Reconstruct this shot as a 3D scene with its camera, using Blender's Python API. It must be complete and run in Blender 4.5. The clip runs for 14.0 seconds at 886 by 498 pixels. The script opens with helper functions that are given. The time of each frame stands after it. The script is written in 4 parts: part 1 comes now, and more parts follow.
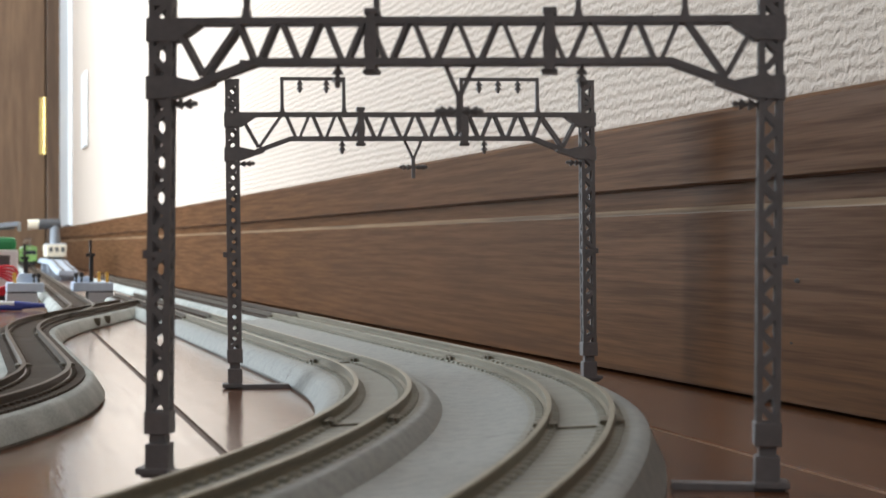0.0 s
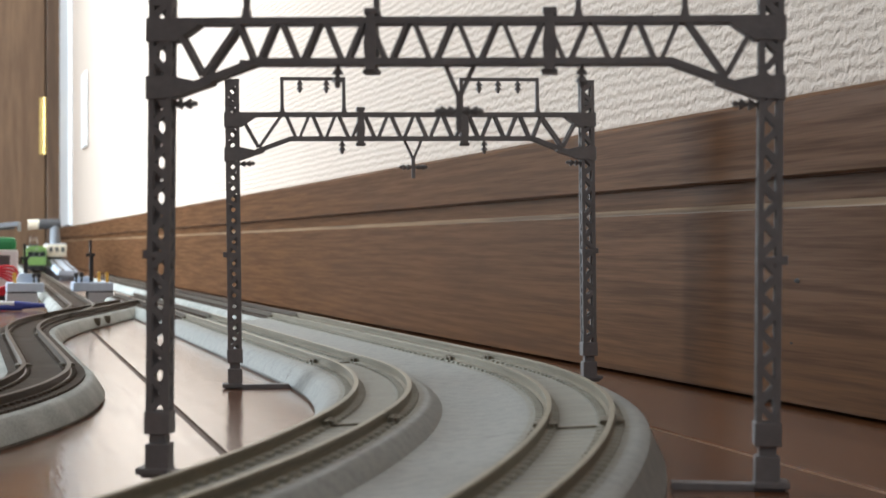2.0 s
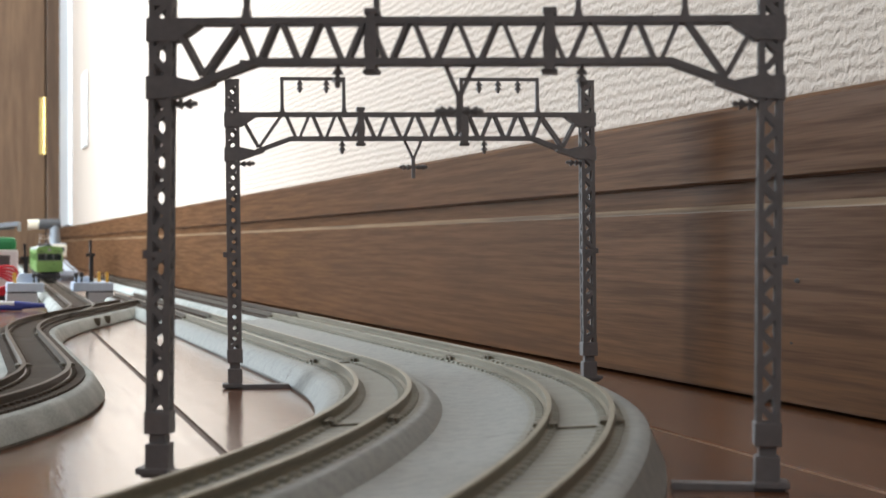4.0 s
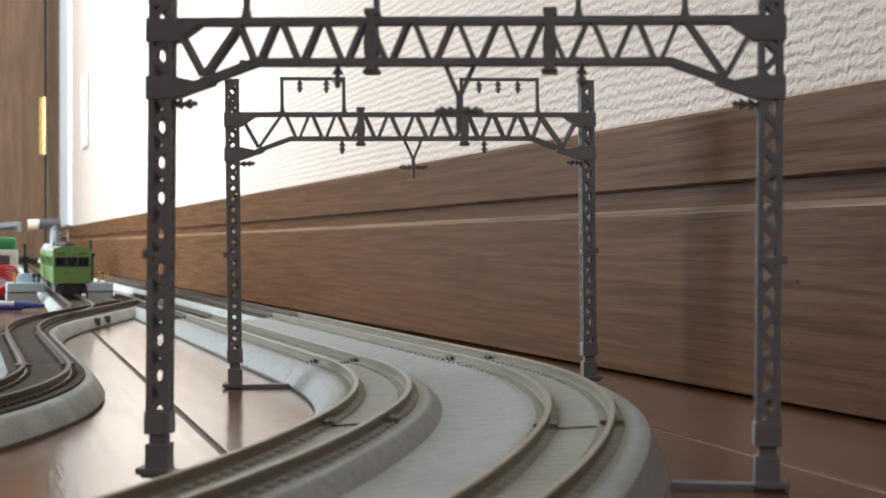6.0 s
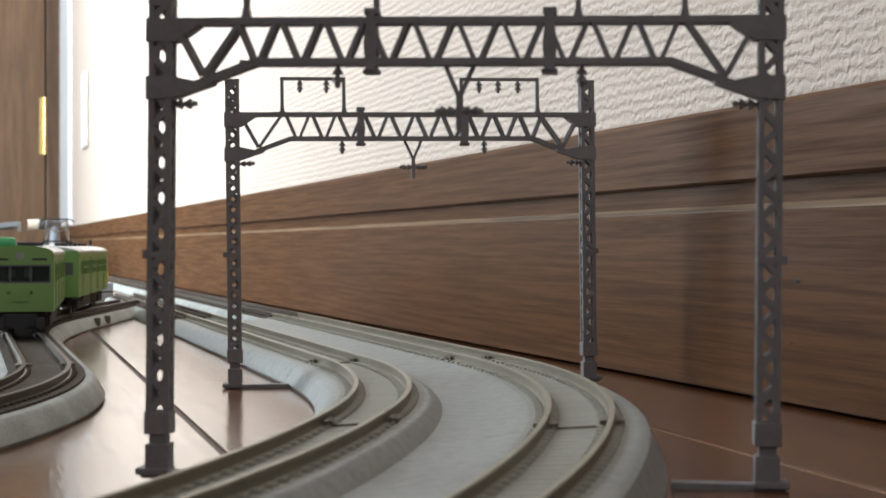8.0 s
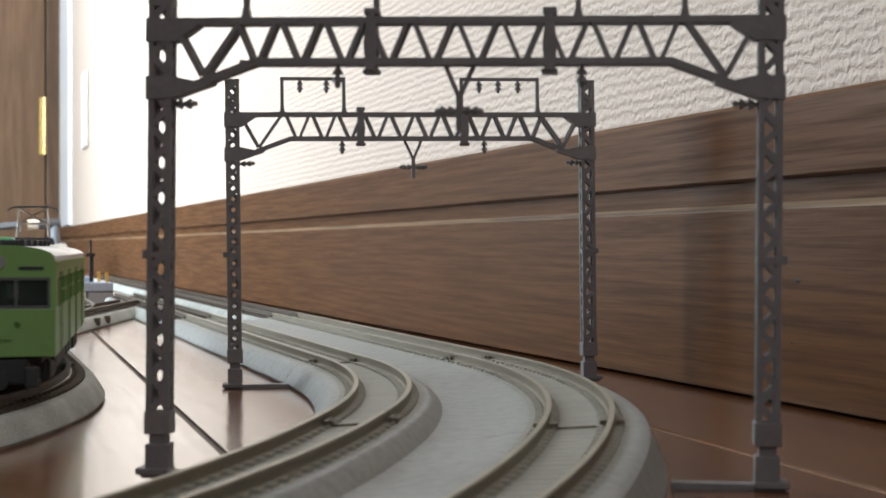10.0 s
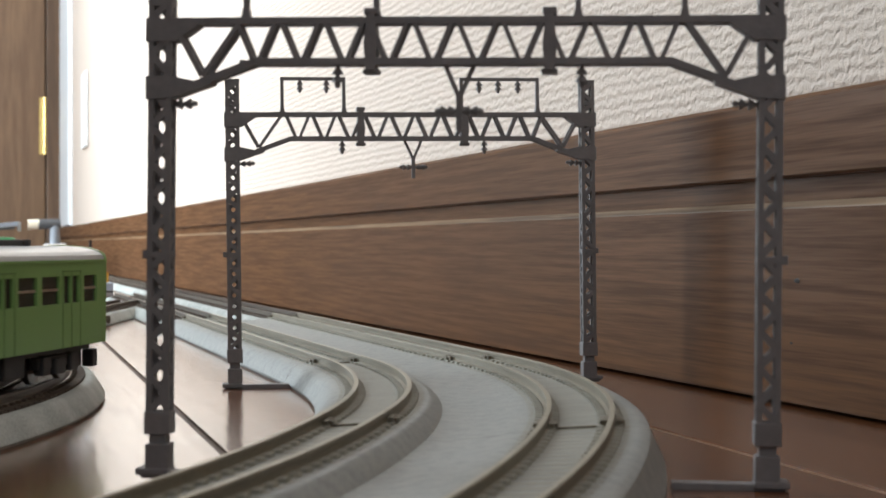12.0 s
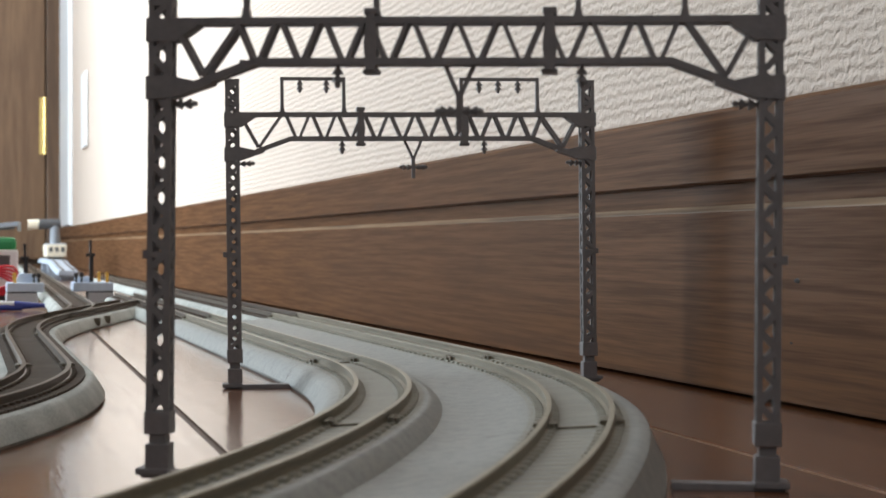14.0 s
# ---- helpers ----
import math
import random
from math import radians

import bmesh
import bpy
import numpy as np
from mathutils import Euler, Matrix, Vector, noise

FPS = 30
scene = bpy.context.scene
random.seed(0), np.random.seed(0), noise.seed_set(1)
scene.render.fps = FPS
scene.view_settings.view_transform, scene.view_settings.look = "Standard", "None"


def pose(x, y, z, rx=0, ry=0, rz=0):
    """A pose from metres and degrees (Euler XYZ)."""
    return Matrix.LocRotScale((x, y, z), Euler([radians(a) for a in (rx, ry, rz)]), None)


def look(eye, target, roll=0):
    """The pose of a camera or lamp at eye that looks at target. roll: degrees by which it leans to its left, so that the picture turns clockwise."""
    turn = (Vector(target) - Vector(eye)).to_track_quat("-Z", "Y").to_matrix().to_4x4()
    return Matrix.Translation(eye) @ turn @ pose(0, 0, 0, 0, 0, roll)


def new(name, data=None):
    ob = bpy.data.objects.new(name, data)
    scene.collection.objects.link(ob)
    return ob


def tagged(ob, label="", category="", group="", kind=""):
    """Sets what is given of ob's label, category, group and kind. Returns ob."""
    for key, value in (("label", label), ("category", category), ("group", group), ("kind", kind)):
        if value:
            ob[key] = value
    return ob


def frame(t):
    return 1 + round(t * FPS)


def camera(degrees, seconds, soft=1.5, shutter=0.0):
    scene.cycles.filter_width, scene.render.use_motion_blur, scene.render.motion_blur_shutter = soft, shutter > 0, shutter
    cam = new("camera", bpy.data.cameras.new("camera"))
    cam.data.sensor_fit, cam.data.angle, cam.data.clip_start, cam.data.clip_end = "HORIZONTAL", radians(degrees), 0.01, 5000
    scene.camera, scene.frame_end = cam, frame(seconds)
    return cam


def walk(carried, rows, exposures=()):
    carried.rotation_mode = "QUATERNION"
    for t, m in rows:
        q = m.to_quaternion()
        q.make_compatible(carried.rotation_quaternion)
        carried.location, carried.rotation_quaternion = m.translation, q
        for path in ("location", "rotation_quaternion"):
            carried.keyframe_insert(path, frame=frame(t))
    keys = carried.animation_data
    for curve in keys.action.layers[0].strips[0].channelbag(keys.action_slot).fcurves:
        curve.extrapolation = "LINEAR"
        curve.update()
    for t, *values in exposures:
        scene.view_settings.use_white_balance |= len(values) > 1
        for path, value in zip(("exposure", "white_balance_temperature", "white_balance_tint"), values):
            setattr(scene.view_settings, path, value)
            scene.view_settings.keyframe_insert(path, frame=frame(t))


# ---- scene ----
# The unit in the building code below is the millimetre; M turns it into metres.
M = 0.001
EYE = (0.0, 0.0, 0.0325)
cam = camera(30.3, 14.0, soft=1.75, shutter=0.4)
cam.data.dof.use_dof, cam.data.dof.focus_distance, cam.data.dof.aperture_fstop = True, 0.40, 80.0
AIM = radians(16.45)
HERE = look(EYE, (math.sin(AIM), math.cos(AIM), EYE[2] - 0.0017), 0.0)
walk(cam, [(0.0, HERE), (14.0, HERE)], [(0.0, -0.15), (1.5, -0.13), (3.0, 0.0), (8.0, -0.04), (12.7, -0.04), (13.4, -0.10), (14.0, -0.20)])

# ---- light: daylight through a tall window in the side wall, beyond the view ----
world = bpy.data.worlds.new("world")
scene.world = world
world.use_nodes = True
sky = world.node_tree.nodes.new("ShaderNodeTexSky")
sky.sky_type, sky.sun_disc = "NISHITA", False
sky.sun_elevation, sky.sun_rotation = radians(40), radians(-60)
world.node_tree.links.new(sky.outputs[0], world.node_tree.nodes["Background"].inputs[0])
world.node_tree.nodes["Background"].inputs[1].default_value = 0.12


def area_light(name, place, target, sx, sy, watts, colour):
    d = bpy.data.lights.new(name, "AREA")
    d.shape, d.size, d.size_y, d.energy, d.color = "RECTANGLE", sx, sy, watts, colour
    ob = new(name, d)
    ob.matrix_world = look(place, target)
    return ob


area_light("window_daylight", (-0.77, 1.60, 1.0), (0.0, 1.60, 1.0), 1.2, 1.9, 69, (0.79, 0.915, 1.0))
# added fill behind the camera, brightens the fronts of gantries and train
area_light("back_fill_light", (-0.12, -0.96, 1.0), (-0.1, 1.0, 0.4), 0.5, 1.3, 4.0, (0.92, 0.95, 0.96))


# ---- materials ----
def material(name, base, rough=0.5, metal=0.0, vary=0.15, grain=400.0, coarse=40.0, bump=0.0, bump_scale=None,
             stretch=(1, 1, 1), coat=0.0, spec=0.5, island=0.0, dirt=None, dirt_amount=0.35):
    m = bpy.data.materials.new(name)
    m.use_nodes = True
    nt = m.node_tree
    b = nt.nodes["Principled BSDF"]
    b.inputs["Roughness"].default_value, b.inputs["Metallic"].default_value = rough, metal
    b.inputs["Coat Weight"].default_value = coat
    b.inputs["Coat Roughness"].default_value = 0.08
    b.inputs["Specular IOR Level"].default_value = spec
    co = nt.nodes.new("ShaderNodeTexCoord")
    mp = nt.nodes.new("ShaderNodeMapping")
    mp.inputs["Scale"].default_value = stretch
    nt.links.new(co.outputs["Object"], mp.inputs[0])
    fine, broad = nt.nodes.new("ShaderNodeTexNoise"), nt.nodes.new("ShaderNodeTexNoise")
    fine.inputs["Scale"].default_value, fine.inputs["Detail"].default_value = grain, 5
    broad.inputs["Scale"].default_value, broad.inputs["Detail"].default_value = coarse, 4
    nt.links.new(mp.outputs[0], fine.inputs[0])
    nt.links.new(mp.outputs[0], broad.inputs[0])
    mix = nt.nodes.new("ShaderNodeMath")
    mix.operation = "ADD"
    nt.links.new(fine.outputs[0], mix.inputs[0])
    nt.links.new(broad.outputs[0], mix.inputs[1])
    rng = nt.nodes.new("ShaderNodeMapRange")
    rng.inputs["From Min"].default_value, rng.inputs["From Max"].default_value = 0.6, 1.4
    rng.inputs["To Min"].default_value, rng.inputs["To Max"].default_value = 1 - vary, 1 + vary
    nt.links.new(mix.outputs[0], rng.inputs[0])
    out = rng.outputs[0]
    if island:
        info = nt.nodes.new("ShaderNodeObjectInfo")
        r2 = nt.nodes.new("ShaderNodeMapRange")
        r2.inputs["To Min"].default_value, r2.inputs["To Max"].default_value = 1 - island, 1 + island
        nt.links.new(info.outputs["Random"], r2.inputs[0])
        mul = nt.nodes.new("ShaderNodeMath")
        mul.operation = "MULTIPLY"
        nt.links.new(out, mul.inputs[0])
        nt.links.new(r2.outputs[0], mul.inputs[1])
        out = mul.outputs[0]
    sc = nt.nodes.new("ShaderNodeVectorMath")
    sc.operation = "SCALE"
    sc.inputs[0].default_value = base
    nt.links.new(out, sc.inputs["Scale"])
    col = sc.outputs[0]
    if dirt:
        ramp = nt.nodes.new("ShaderNodeMapRange")
        ramp.inputs["From Min"].default_value, ramp.inputs["From Max"].default_value = 0.5, 0.72
        ramp.inputs["To Max"].default_value = dirt_amount
        nt.links.new(broad.outputs[0], ramp.inputs[0])
        mx = nt.nodes.new("ShaderNodeMix")
        mx.data_type = "RGBA"
        nt.links.new(ramp.outputs[0], mx.inputs[0])
        nt.links.new(col, mx.inputs[6])
        mx.inputs[7].default_value = (*dirt, 1)
        col = mx.outputs[2]
    nt.links.new(col, b.inputs["Base Color"])
    if bump:
        bp = nt.nodes.new("ShaderNodeBump")
        bp.inputs["Strength"].default_value = 1.0
        bp.inputs["Distance"].default_value = bump
        src = fine
        if bump_scale:
            src = nt.nodes.new("ShaderNodeTexNoise")
            src.inputs["Scale"].default_value, src.inputs["Detail"].default_value = bump_scale, 3
            nt.links.new(mp.outputs[0], src.inputs[0])
        nt.links.new(src.outputs[0], bp.inputs["Height"])
        nt.links.new(bp.outputs[0], b.inputs["Normal"])
    return m


def wood_material(name, light, dark, along, rough, scale=1.0, coat=0.0, bump=0.00003, spec=0.5, run=0.07, curl=0.03):
    """Oak-like grain that runs along one axis."""
    m = bpy.data.materials.new(name)
    m.use_nodes = True
    nt = m.node_tree
    b = nt.nodes["Principled BSDF"]
    b.inputs["Coat Weight"].default_value, b.inputs["Coat Roughness"].default_value = coat, 0.12
    co, mp = nt.nodes.new("ShaderNodeTexCoord"), nt.nodes.new("ShaderNodeMapping")
    b.inputs["Specular IOR Level"].default_value = spec
    mp.inputs["Scale"].default_value = [run * scale if i == along else scale for i in range(3)]
    nt.links.new(co.outputs["Object"], mp.inputs[0])
    warp = nt.nodes.new("ShaderNodeTexNoise")
    warp.inputs["Scale"].default_value, warp.inputs["Detail"].default_value = 35, 2
    nt.links.new(mp.outputs[0], warp.inputs[0])
    add = nt.nodes.new("ShaderNodeVectorMath")
    add.operation = "MULTIPLY_ADD"
    add.inputs[1].default_value = (curl, curl, curl)
    nt.links.new(warp.outputs[1], add.inputs[0])
    nt.links.new(mp.outputs[0], add.inputs[2])
    a, c = nt.nodes.new("ShaderNodeTexNoise"), nt.nodes.new("ShaderNodeTexNoise")
    a.inputs["Scale"].default_value, a.inputs["Detail"].default_value = 330, 3
    c.inputs["Scale"].default_value, c.inputs["Detail"].default_value = 1400, 2
    nt.links.new(add.outputs[0], a.inputs[0])
    nt.links.new(mp.outputs[0], c.inputs[0])
    mean = nt.nodes.new("ShaderNodeMath")
    mean.operation = "MULTIPLY_ADD"
    mean.inputs[1].default_value = 0.45
    nt.links.new(c.outputs[0], mean.inputs[0])
    nt.links.new(a.outputs[0], mean.inputs[2])
    ramp = nt.nodes.new("ShaderNodeMapRange")
    ramp.inputs["From Min"].default_value, ramp.inputs["From Max"].default_value = 0.57, 0.88
    nt.links.new(mean.outputs[0], ramp.inputs[0])
    mx = nt.nodes.new("ShaderNodeMix")
    mx.data_type = "RGBA"
    nt.links.new(ramp.outputs[0], mx.inputs[0])
    mx.inputs[6].default_value, mx.inputs[7].default_value = (*dark, 1), (*light, 1)
    nt.links.new(mx.outputs[2], b.inputs["Base Color"])
    rr = nt.nodes.new("ShaderNodeMapRange")
    rr.inputs["To Min"].default_value, rr.inputs["To Max"].default_value = rough * 1.2, rough * 0.85
    nt.links.new(ramp.outputs[0], rr.inputs[0])
    nt.links.new(rr.outputs[0], b.inputs["Roughness"])
    bp = nt.nodes.new("ShaderNodeBump")
    bp.inputs["Distance"].default_value = bump
    nt.links.new(mean.outputs[0], bp.inputs["Height"])
    nt.links.new(bp.outputs[0], b.inputs["Normal"])
    return m


def wallpaper_material():
    """Cream vinyl wallpaper with raised, broken rows like knitted cord."""
    m = material("cream_wallpaper", (0.70, 0.575, 0.48), 0.75, vary=0.05, grain=900, coarse=8)
    nt = m.node_tree
    b = nt.nodes["Principled BSDF"]
    co, mp = nt.nodes.new("ShaderNodeTexCoord"), nt.nodes.new("ShaderNodeMapping")
    mp.inputs["Rotation"].default_value = (0, 0, 0)
    mp.inputs["Scale"].default_value = (1, 1, 1)
    nt.links.new(co.outputs["Object"], mp.inputs[0])
    warp = nt.nodes.new("ShaderNodeTexNoise")
    warp.inputs["Scale"].default_value, warp.inputs["Detail"].default_value = 260, 1
    nt.links.new(mp.outputs[0], warp.inputs[0])
    off = nt.nodes.new("ShaderNodeVectorMath")
    off.operation = "MULTIPLY_ADD"
    off.inputs[1].default_value = (0.0, 0.0028, 0.0030)
    nt.links.new(warp.outputs[1], off.inputs[0])
    nt.links.new(mp.outputs[0], off.inputs[2])
    rows = nt.nodes.new("ShaderNodeTexWave")
    rows.wave_type, rows.bands_direction, rows.wave_profile = "BANDS", "Z", "SIN"
    rows.inputs["Scale"].default_value = 115
    nt.links.new(off.outputs[0], rows.inputs[0])
    tufts = nt.nodes.new("ShaderNodeTexNoise")
    tufts.inputs["Scale"].default_value, tufts.inputs["Detail"].default_value = 900, 2.5
    stretch = nt.nodes.new("ShaderNodeMapping")
    stretch.inputs["Scale"].default_value = (1, 0.85, 1.1)
    nt.links.new(off.outputs[0], stretch.inputs[0])
    nt.links.new(stretch.outputs[0], tufts.inputs[0])
    ad = nt.nodes.new("ShaderNodeMath")
    ad.operation = "MULTIPLY_ADD"
    ad.inputs[1].default_value = 2.8
    nt.links.new(tufts.outputs[0], ad.inputs[0])
    nt.links.new(rows.outputs[1], ad.inputs[2])
    bp = nt.nodes.new("ShaderNodeBump")
    bp.inputs["Distance"].default_value = 0.00028
    nt.links.new(ad.outputs[0], bp.inputs["Height"])
    nt.links.new(bp.outputs[0], b.inputs["Normal"])
    return m


PAPER = wallpaper_material()
BOARD = wood_material("brown_oak_baseboard", (0.140, 0.061, 0.0232), (0.080, 0.034, 0.0128), 1, 0.40, 2.1, spec=0.04, run=0.022, curl=0.006)
BOARD.node_tree.nodes["Principled BSDF"].inputs["Sheen Weight"].default_value = 0.05     # added for the glare on the far board, seen at grazing angles
BOARD.node_tree.nodes["Principled BSDF"].inputs["Sheen Roughness"].default_value = 0.4
FLOOR = wood_material("varnished_floorboards", (0.205, 0.078, 0.031), (0.128, 0.046, 0.018), 1, 0.2, 0.8, coat=0.5, bump=0.00004)


def ripple(m, scale, depth):
    """A faint waviness of a varnished surface, laid over its grain."""
    nt = m.node_tree
    b = nt.nodes["Principled BSDF"]
    co, mp, no, bp = [nt.nodes.new(n) for n in ("ShaderNodeTexCoord", "ShaderNodeMapping", "ShaderNodeTexNoise", "ShaderNodeBump")]
    mp.inputs["Scale"].default_value = scale
    nt.links.new(co.outputs["Object"], mp.inputs[0])
    nt.links.new(mp.outputs[0], no.inputs[0])
    no.inputs["Scale"].default_value, no.inputs["Detail"].default_value = 1.0, 4
    bp.inputs["Distance"].default_value = depth
    nt.links.new(no.outputs[0], bp.inputs["Height"])
    nt.links.new(b.inputs["Normal"].links[0].from_socket, bp.inputs["Normal"])
    nt.links.new(bp.outputs[0], b.inputs["Normal"])
    nt.links.new(bp.outputs[0], b.inputs["Coat Normal"])


ripple(FLOOR, (70, 320, 1), 0.00006)
DOORWOOD = wood_material("brown_door_veneer", (0.21, 0.117, 0.06), (0.15, 0.08, 0.041), 2, 0.5, 0.3)
FRAMEWOOD = wood_material("dark_door_frame_wood", (0.16, 0.09, 0.05), (0.10, 0.055, 0.03), 2, 0.5, 0.3)
GAPDARK = material("dark_joint_filler", (0.03, 0.018, 0.012), 0.8, vary=0.3)
GAPBROWN = material("brown_joint_filler", (0.085, 0.05, 0.036), 0.5, vary=0.3)
GAPPALE = material("pale_joint_filler", (0.36, 0.20, 0.11), 0.5, vary=0.3)
PLASTER = material("pale_grey_plaster", (0.36, 0.37, 0.37), 0.85, vary=0.04, grain=200, coarse=3, bump=0.0002)
# paler wood that carries the painted highlight of the worn groove edge
EDGE = wood_material("worn_edge_highlight_wood", (0.29, 0.185, 0.105), (0.12, 0.072, 0.04), 1, 0.4, spec=0.15, run=0.02)
# for the unseen walls, kept dark to cut bounced and mirrored light
DARKWALL = wood_material("unseen_dark_wall_wood", (0.12, 0.075, 0.048), (0.075, 0.046, 0.03), 2, 0.5, 0.3)
BRASS = material("brass_hinge_metal", (0.80, 0.58, 0.22), 0.3, 1.0, 0.1)
STEELGREY = material("grey_gantry_plastic", (0.192, 0.174, 0.171), 0.55, vary=0.16, grain=900, coarse=150, bump=0.00004, bump_scale=2500)
CONCRETE = material("grey_concrete_roadbed_plastic", (0.318, 0.318, 0.298), 0.6, vary=0.30, grain=2200, coarse=420, bump=0.00004, bump_scale=4500, dirt=(0.30, 0.29, 0.24))
CONCRETE_TIE = material("pale_concrete_tie_plastic", (0.31, 0.29, 0.235), 0.6, vary=0.10, grain=2000, coarse=80, island=0.08)
BALLAST = material("speckled_grey_ballast_plastic", (0.40, 0.41, 0.38), 0.7, vary=0.42, grain=2400, coarse=90, bump=0.0003, bump_scale=2200)
BROWN_TIE = material("dark_brown_tie_plastic", (0.066, 0.046, 0.032), 0.7, vary=0.2, grain=1500, coarse=200, island=0.2, spec=0.2)
RAIL = material("brown_toned_rail_side", (0.205, 0.172, 0.122), 0.5, 0.25, 0.2, grain=900, coarse=60)
RAILTOP = material("worn_nickel_rail_head", (0.36, 0.325, 0.25), 0.42, 0.5, 0.2, grain=900, coarse=60)
RAILDARK = material("tarnished_rail", (0.115, 0.09, 0.068), 0.42, 0.5, 0.2, grain=900, coarse=60)
JOINER = material("brown_rail_joiner_metal", (0.15, 0.125, 0.09), 0.5, 0.6, 0.2)
GREEN = material("yellow_green_train_paint", (0.20, 0.355, 0.108), 0.36, vary=0.05, grain=1200, coarse=30, spec=0.4)
# darker green paints the shade in door seams; also tail lights and handrail
SEAM = material("shadowed_green_seam", (0.10, 0.195, 0.045), 0.5, vary=0.1)
ROOFGREY = material("silver_grey_roof_paint", (0.62, 0.63, 0.64), 0.24, vary=0.08, grain=1500, coarse=60)
UNDER = material("black_underframe_plastic", (0.028, 0.026, 0.026), 0.55, vary=0.25, grain=1500, coarse=200)
RUBBERGREY = material("window_surround_grey", (0.10, 0.10, 0.10), 0.4, vary=0.1)
STEEL = material("bare_pantograph_steel", (0.62, 0.56, 0.50), 0.3, 1.0, 0.1)
WHEELSTEEL = material("wheel_steel", (0.35, 0.34, 0.33), 0.35, 1.0, 0.1)
SEATBLUE = material("dark_interior_plastic", (0.08, 0.11, 0.055), 0.6, vary=0.2)
SKYBLUE = material("pale_blue_plastic", (0.58, 0.68, 0.82), 0.45, vary=0.05, grain=600, coarse=40)
PALEGREY = material("pale_grey_plastic", (0.52, 0.53, 0.56), 0.5, vary=0.06, grain=600, coarse=40)
RAMPGREY = material("blue_grey_plastic", (0.43, 0.48, 0.55), 0.5, vary=0.08, grain=600, coarse=40)
CRANEGREY = material("worn_grey_plastic", (0.24, 0.26, 0.29), 0.45, vary=0.1, grain=600, coarse=40)
BLACKP = material("black_plastic", (0.02, 0.02, 0.022), 0.4, vary=0.2)
YELLOW = material("amber_yellow_plastic", (0.75, 0.42, 0.06), 0.45, vary=0.08)
CREAM = material("cream_plastic", (0.74, 0.66, 0.52), 0.5, vary=0.05)
WHITEP = material("white_plastic", (0.84, 0.85, 0.86), 0.4, vary=0.04)
BUSGREEN = material("bright_green_plastic", (0.03, 0.30, 0.10), 0.35, vary=0.06)
REDWIRE = material("red_wire_insulation", (0.62, 0.03, 0.05), 0.4, vary=0.1)
BLUEP = material("dark_blue_plastic", (0.03, 0.05, 0.30), 0.3, vary=0.06)
DARKGREYP = material("dark_grey_plastic", (0.075, 0.075, 0.08), 0.5, vary=0.12)


def glass_material():
    m = bpy.data.materials.new("tinted_train_glass")
    m.use_nodes = True
    b = m.node_tree.nodes["Principled BSDF"]
    b.inputs["Base Color"].default_value = (0.25, 0.30, 0.27, 1)
    b.inputs["Roughness"].default_value, b.inputs["IOR"].default_value = 0.06, 1.2
    b.inputs["Transmission Weight"].default_value = 0.9
    return m


GLASS = glass_material()


# ---- mesh tools (millimetres) ----
def box(bm, c, s, rz=0.0, bevel=0.0):
    m = Matrix.Translation(c) @ Matrix.Rotation(rz, 4, "Z") @ Matrix.Diagonal((s[0], s[1], s[2], 1))
    g = bmesh.ops.create_cube(bm, size=1.0, matrix=m)
    if bevel:
        es = list({e for v in g["verts"] for e in v.link_edges})
        bmesh.ops.bevel(bm, geom=es, offset=bevel, segments=2, affect="EDGES", profile=0.6)
    return bm


def bar(bm, p, q, w, h):
    """A square bar from p to q, w across and h in its other direction."""
    p, q = Vector(p), Vector(q)
    d = q - p
    r = d.to_track_quat("Y", "Z").to_matrix().to_4x4()
    m = Matrix.Translation((p + q) / 2) @ r @ Matrix.Diagonal((w, d.length, h, 1))
    bmesh.ops.create_cube(bm, size=1.0, matrix=m)
    return bm


def rod(bm, p, q, r1, r2=None, seg=10):
    p, q = Vector(p), Vector(q)
    d = q - p
    m = Matrix.Translation((p + q) / 2) @ d.to_track_quat("Z", "Y").to_matrix().to_4x4()
    bmesh.ops.create_cone(bm, cap_ends=True, segments=seg, radius1=r1, radius2=r1 if r2 is None else r2, depth=d.length, matrix=m)
    return bm


def prism(bm, outline, y0, y1):
    """An outline in x and z, drawn out from y0 to y1."""
    a = [bm.verts.new((x, y0, z)) for x, z in outline]
    b = [bm.verts.new((x, y1, z)) for x, z in outline]
    n = len(outline)
    bm.faces.new(a), bm.faces.new(b[::-1])
    for i in range(n):
        bm.faces.new((a[i], b[i], b[(i + 1) % n], a[(i + 1) % n]))
    return bm


def sweep(bm, path, profile):
    """Draw a closed profile along a path of (x, y, heading, share): profile(share) gives (offset to the left, z)."""
    rings = []
    for x, y, h, k in path:
        lx, ly = -math.cos(h), math.sin(h)
        rings.append([bm.verts.new((x + d * lx, y + d * ly, z)) for d, z in profile(k)])
    n = len(rings[0])
    for a, b in zip(rings, rings[1:]):
        for i in range(n):
            bm.faces.new((a[i], a[(i + 1) % n], b[(i + 1) % n], b[i]))
    bm.faces.new(rings[0][::-1]), bm.faces.new(rings[-1])
    return bm


def mesh_of(name, bm, mat, origin=(0, 0, 0), smooth=False, crease=24):
    bmesh.ops.recalc_face_normals(bm, faces=bm.faces)
    o = Vector(origin)
    for v in bm.verts:
        v.co = (v.co - o) * M
    me = bpy.data.meshes.new(name)
    bm.to_mesh(me)
    bm.free()
    me.materials.append(mat)
    if smooth:
        for p in me.polygons:
            p.use_smooth = True
        me.set_sharp_from_angle(angle=radians(30 if name == "roadbed" else crease))
    return me


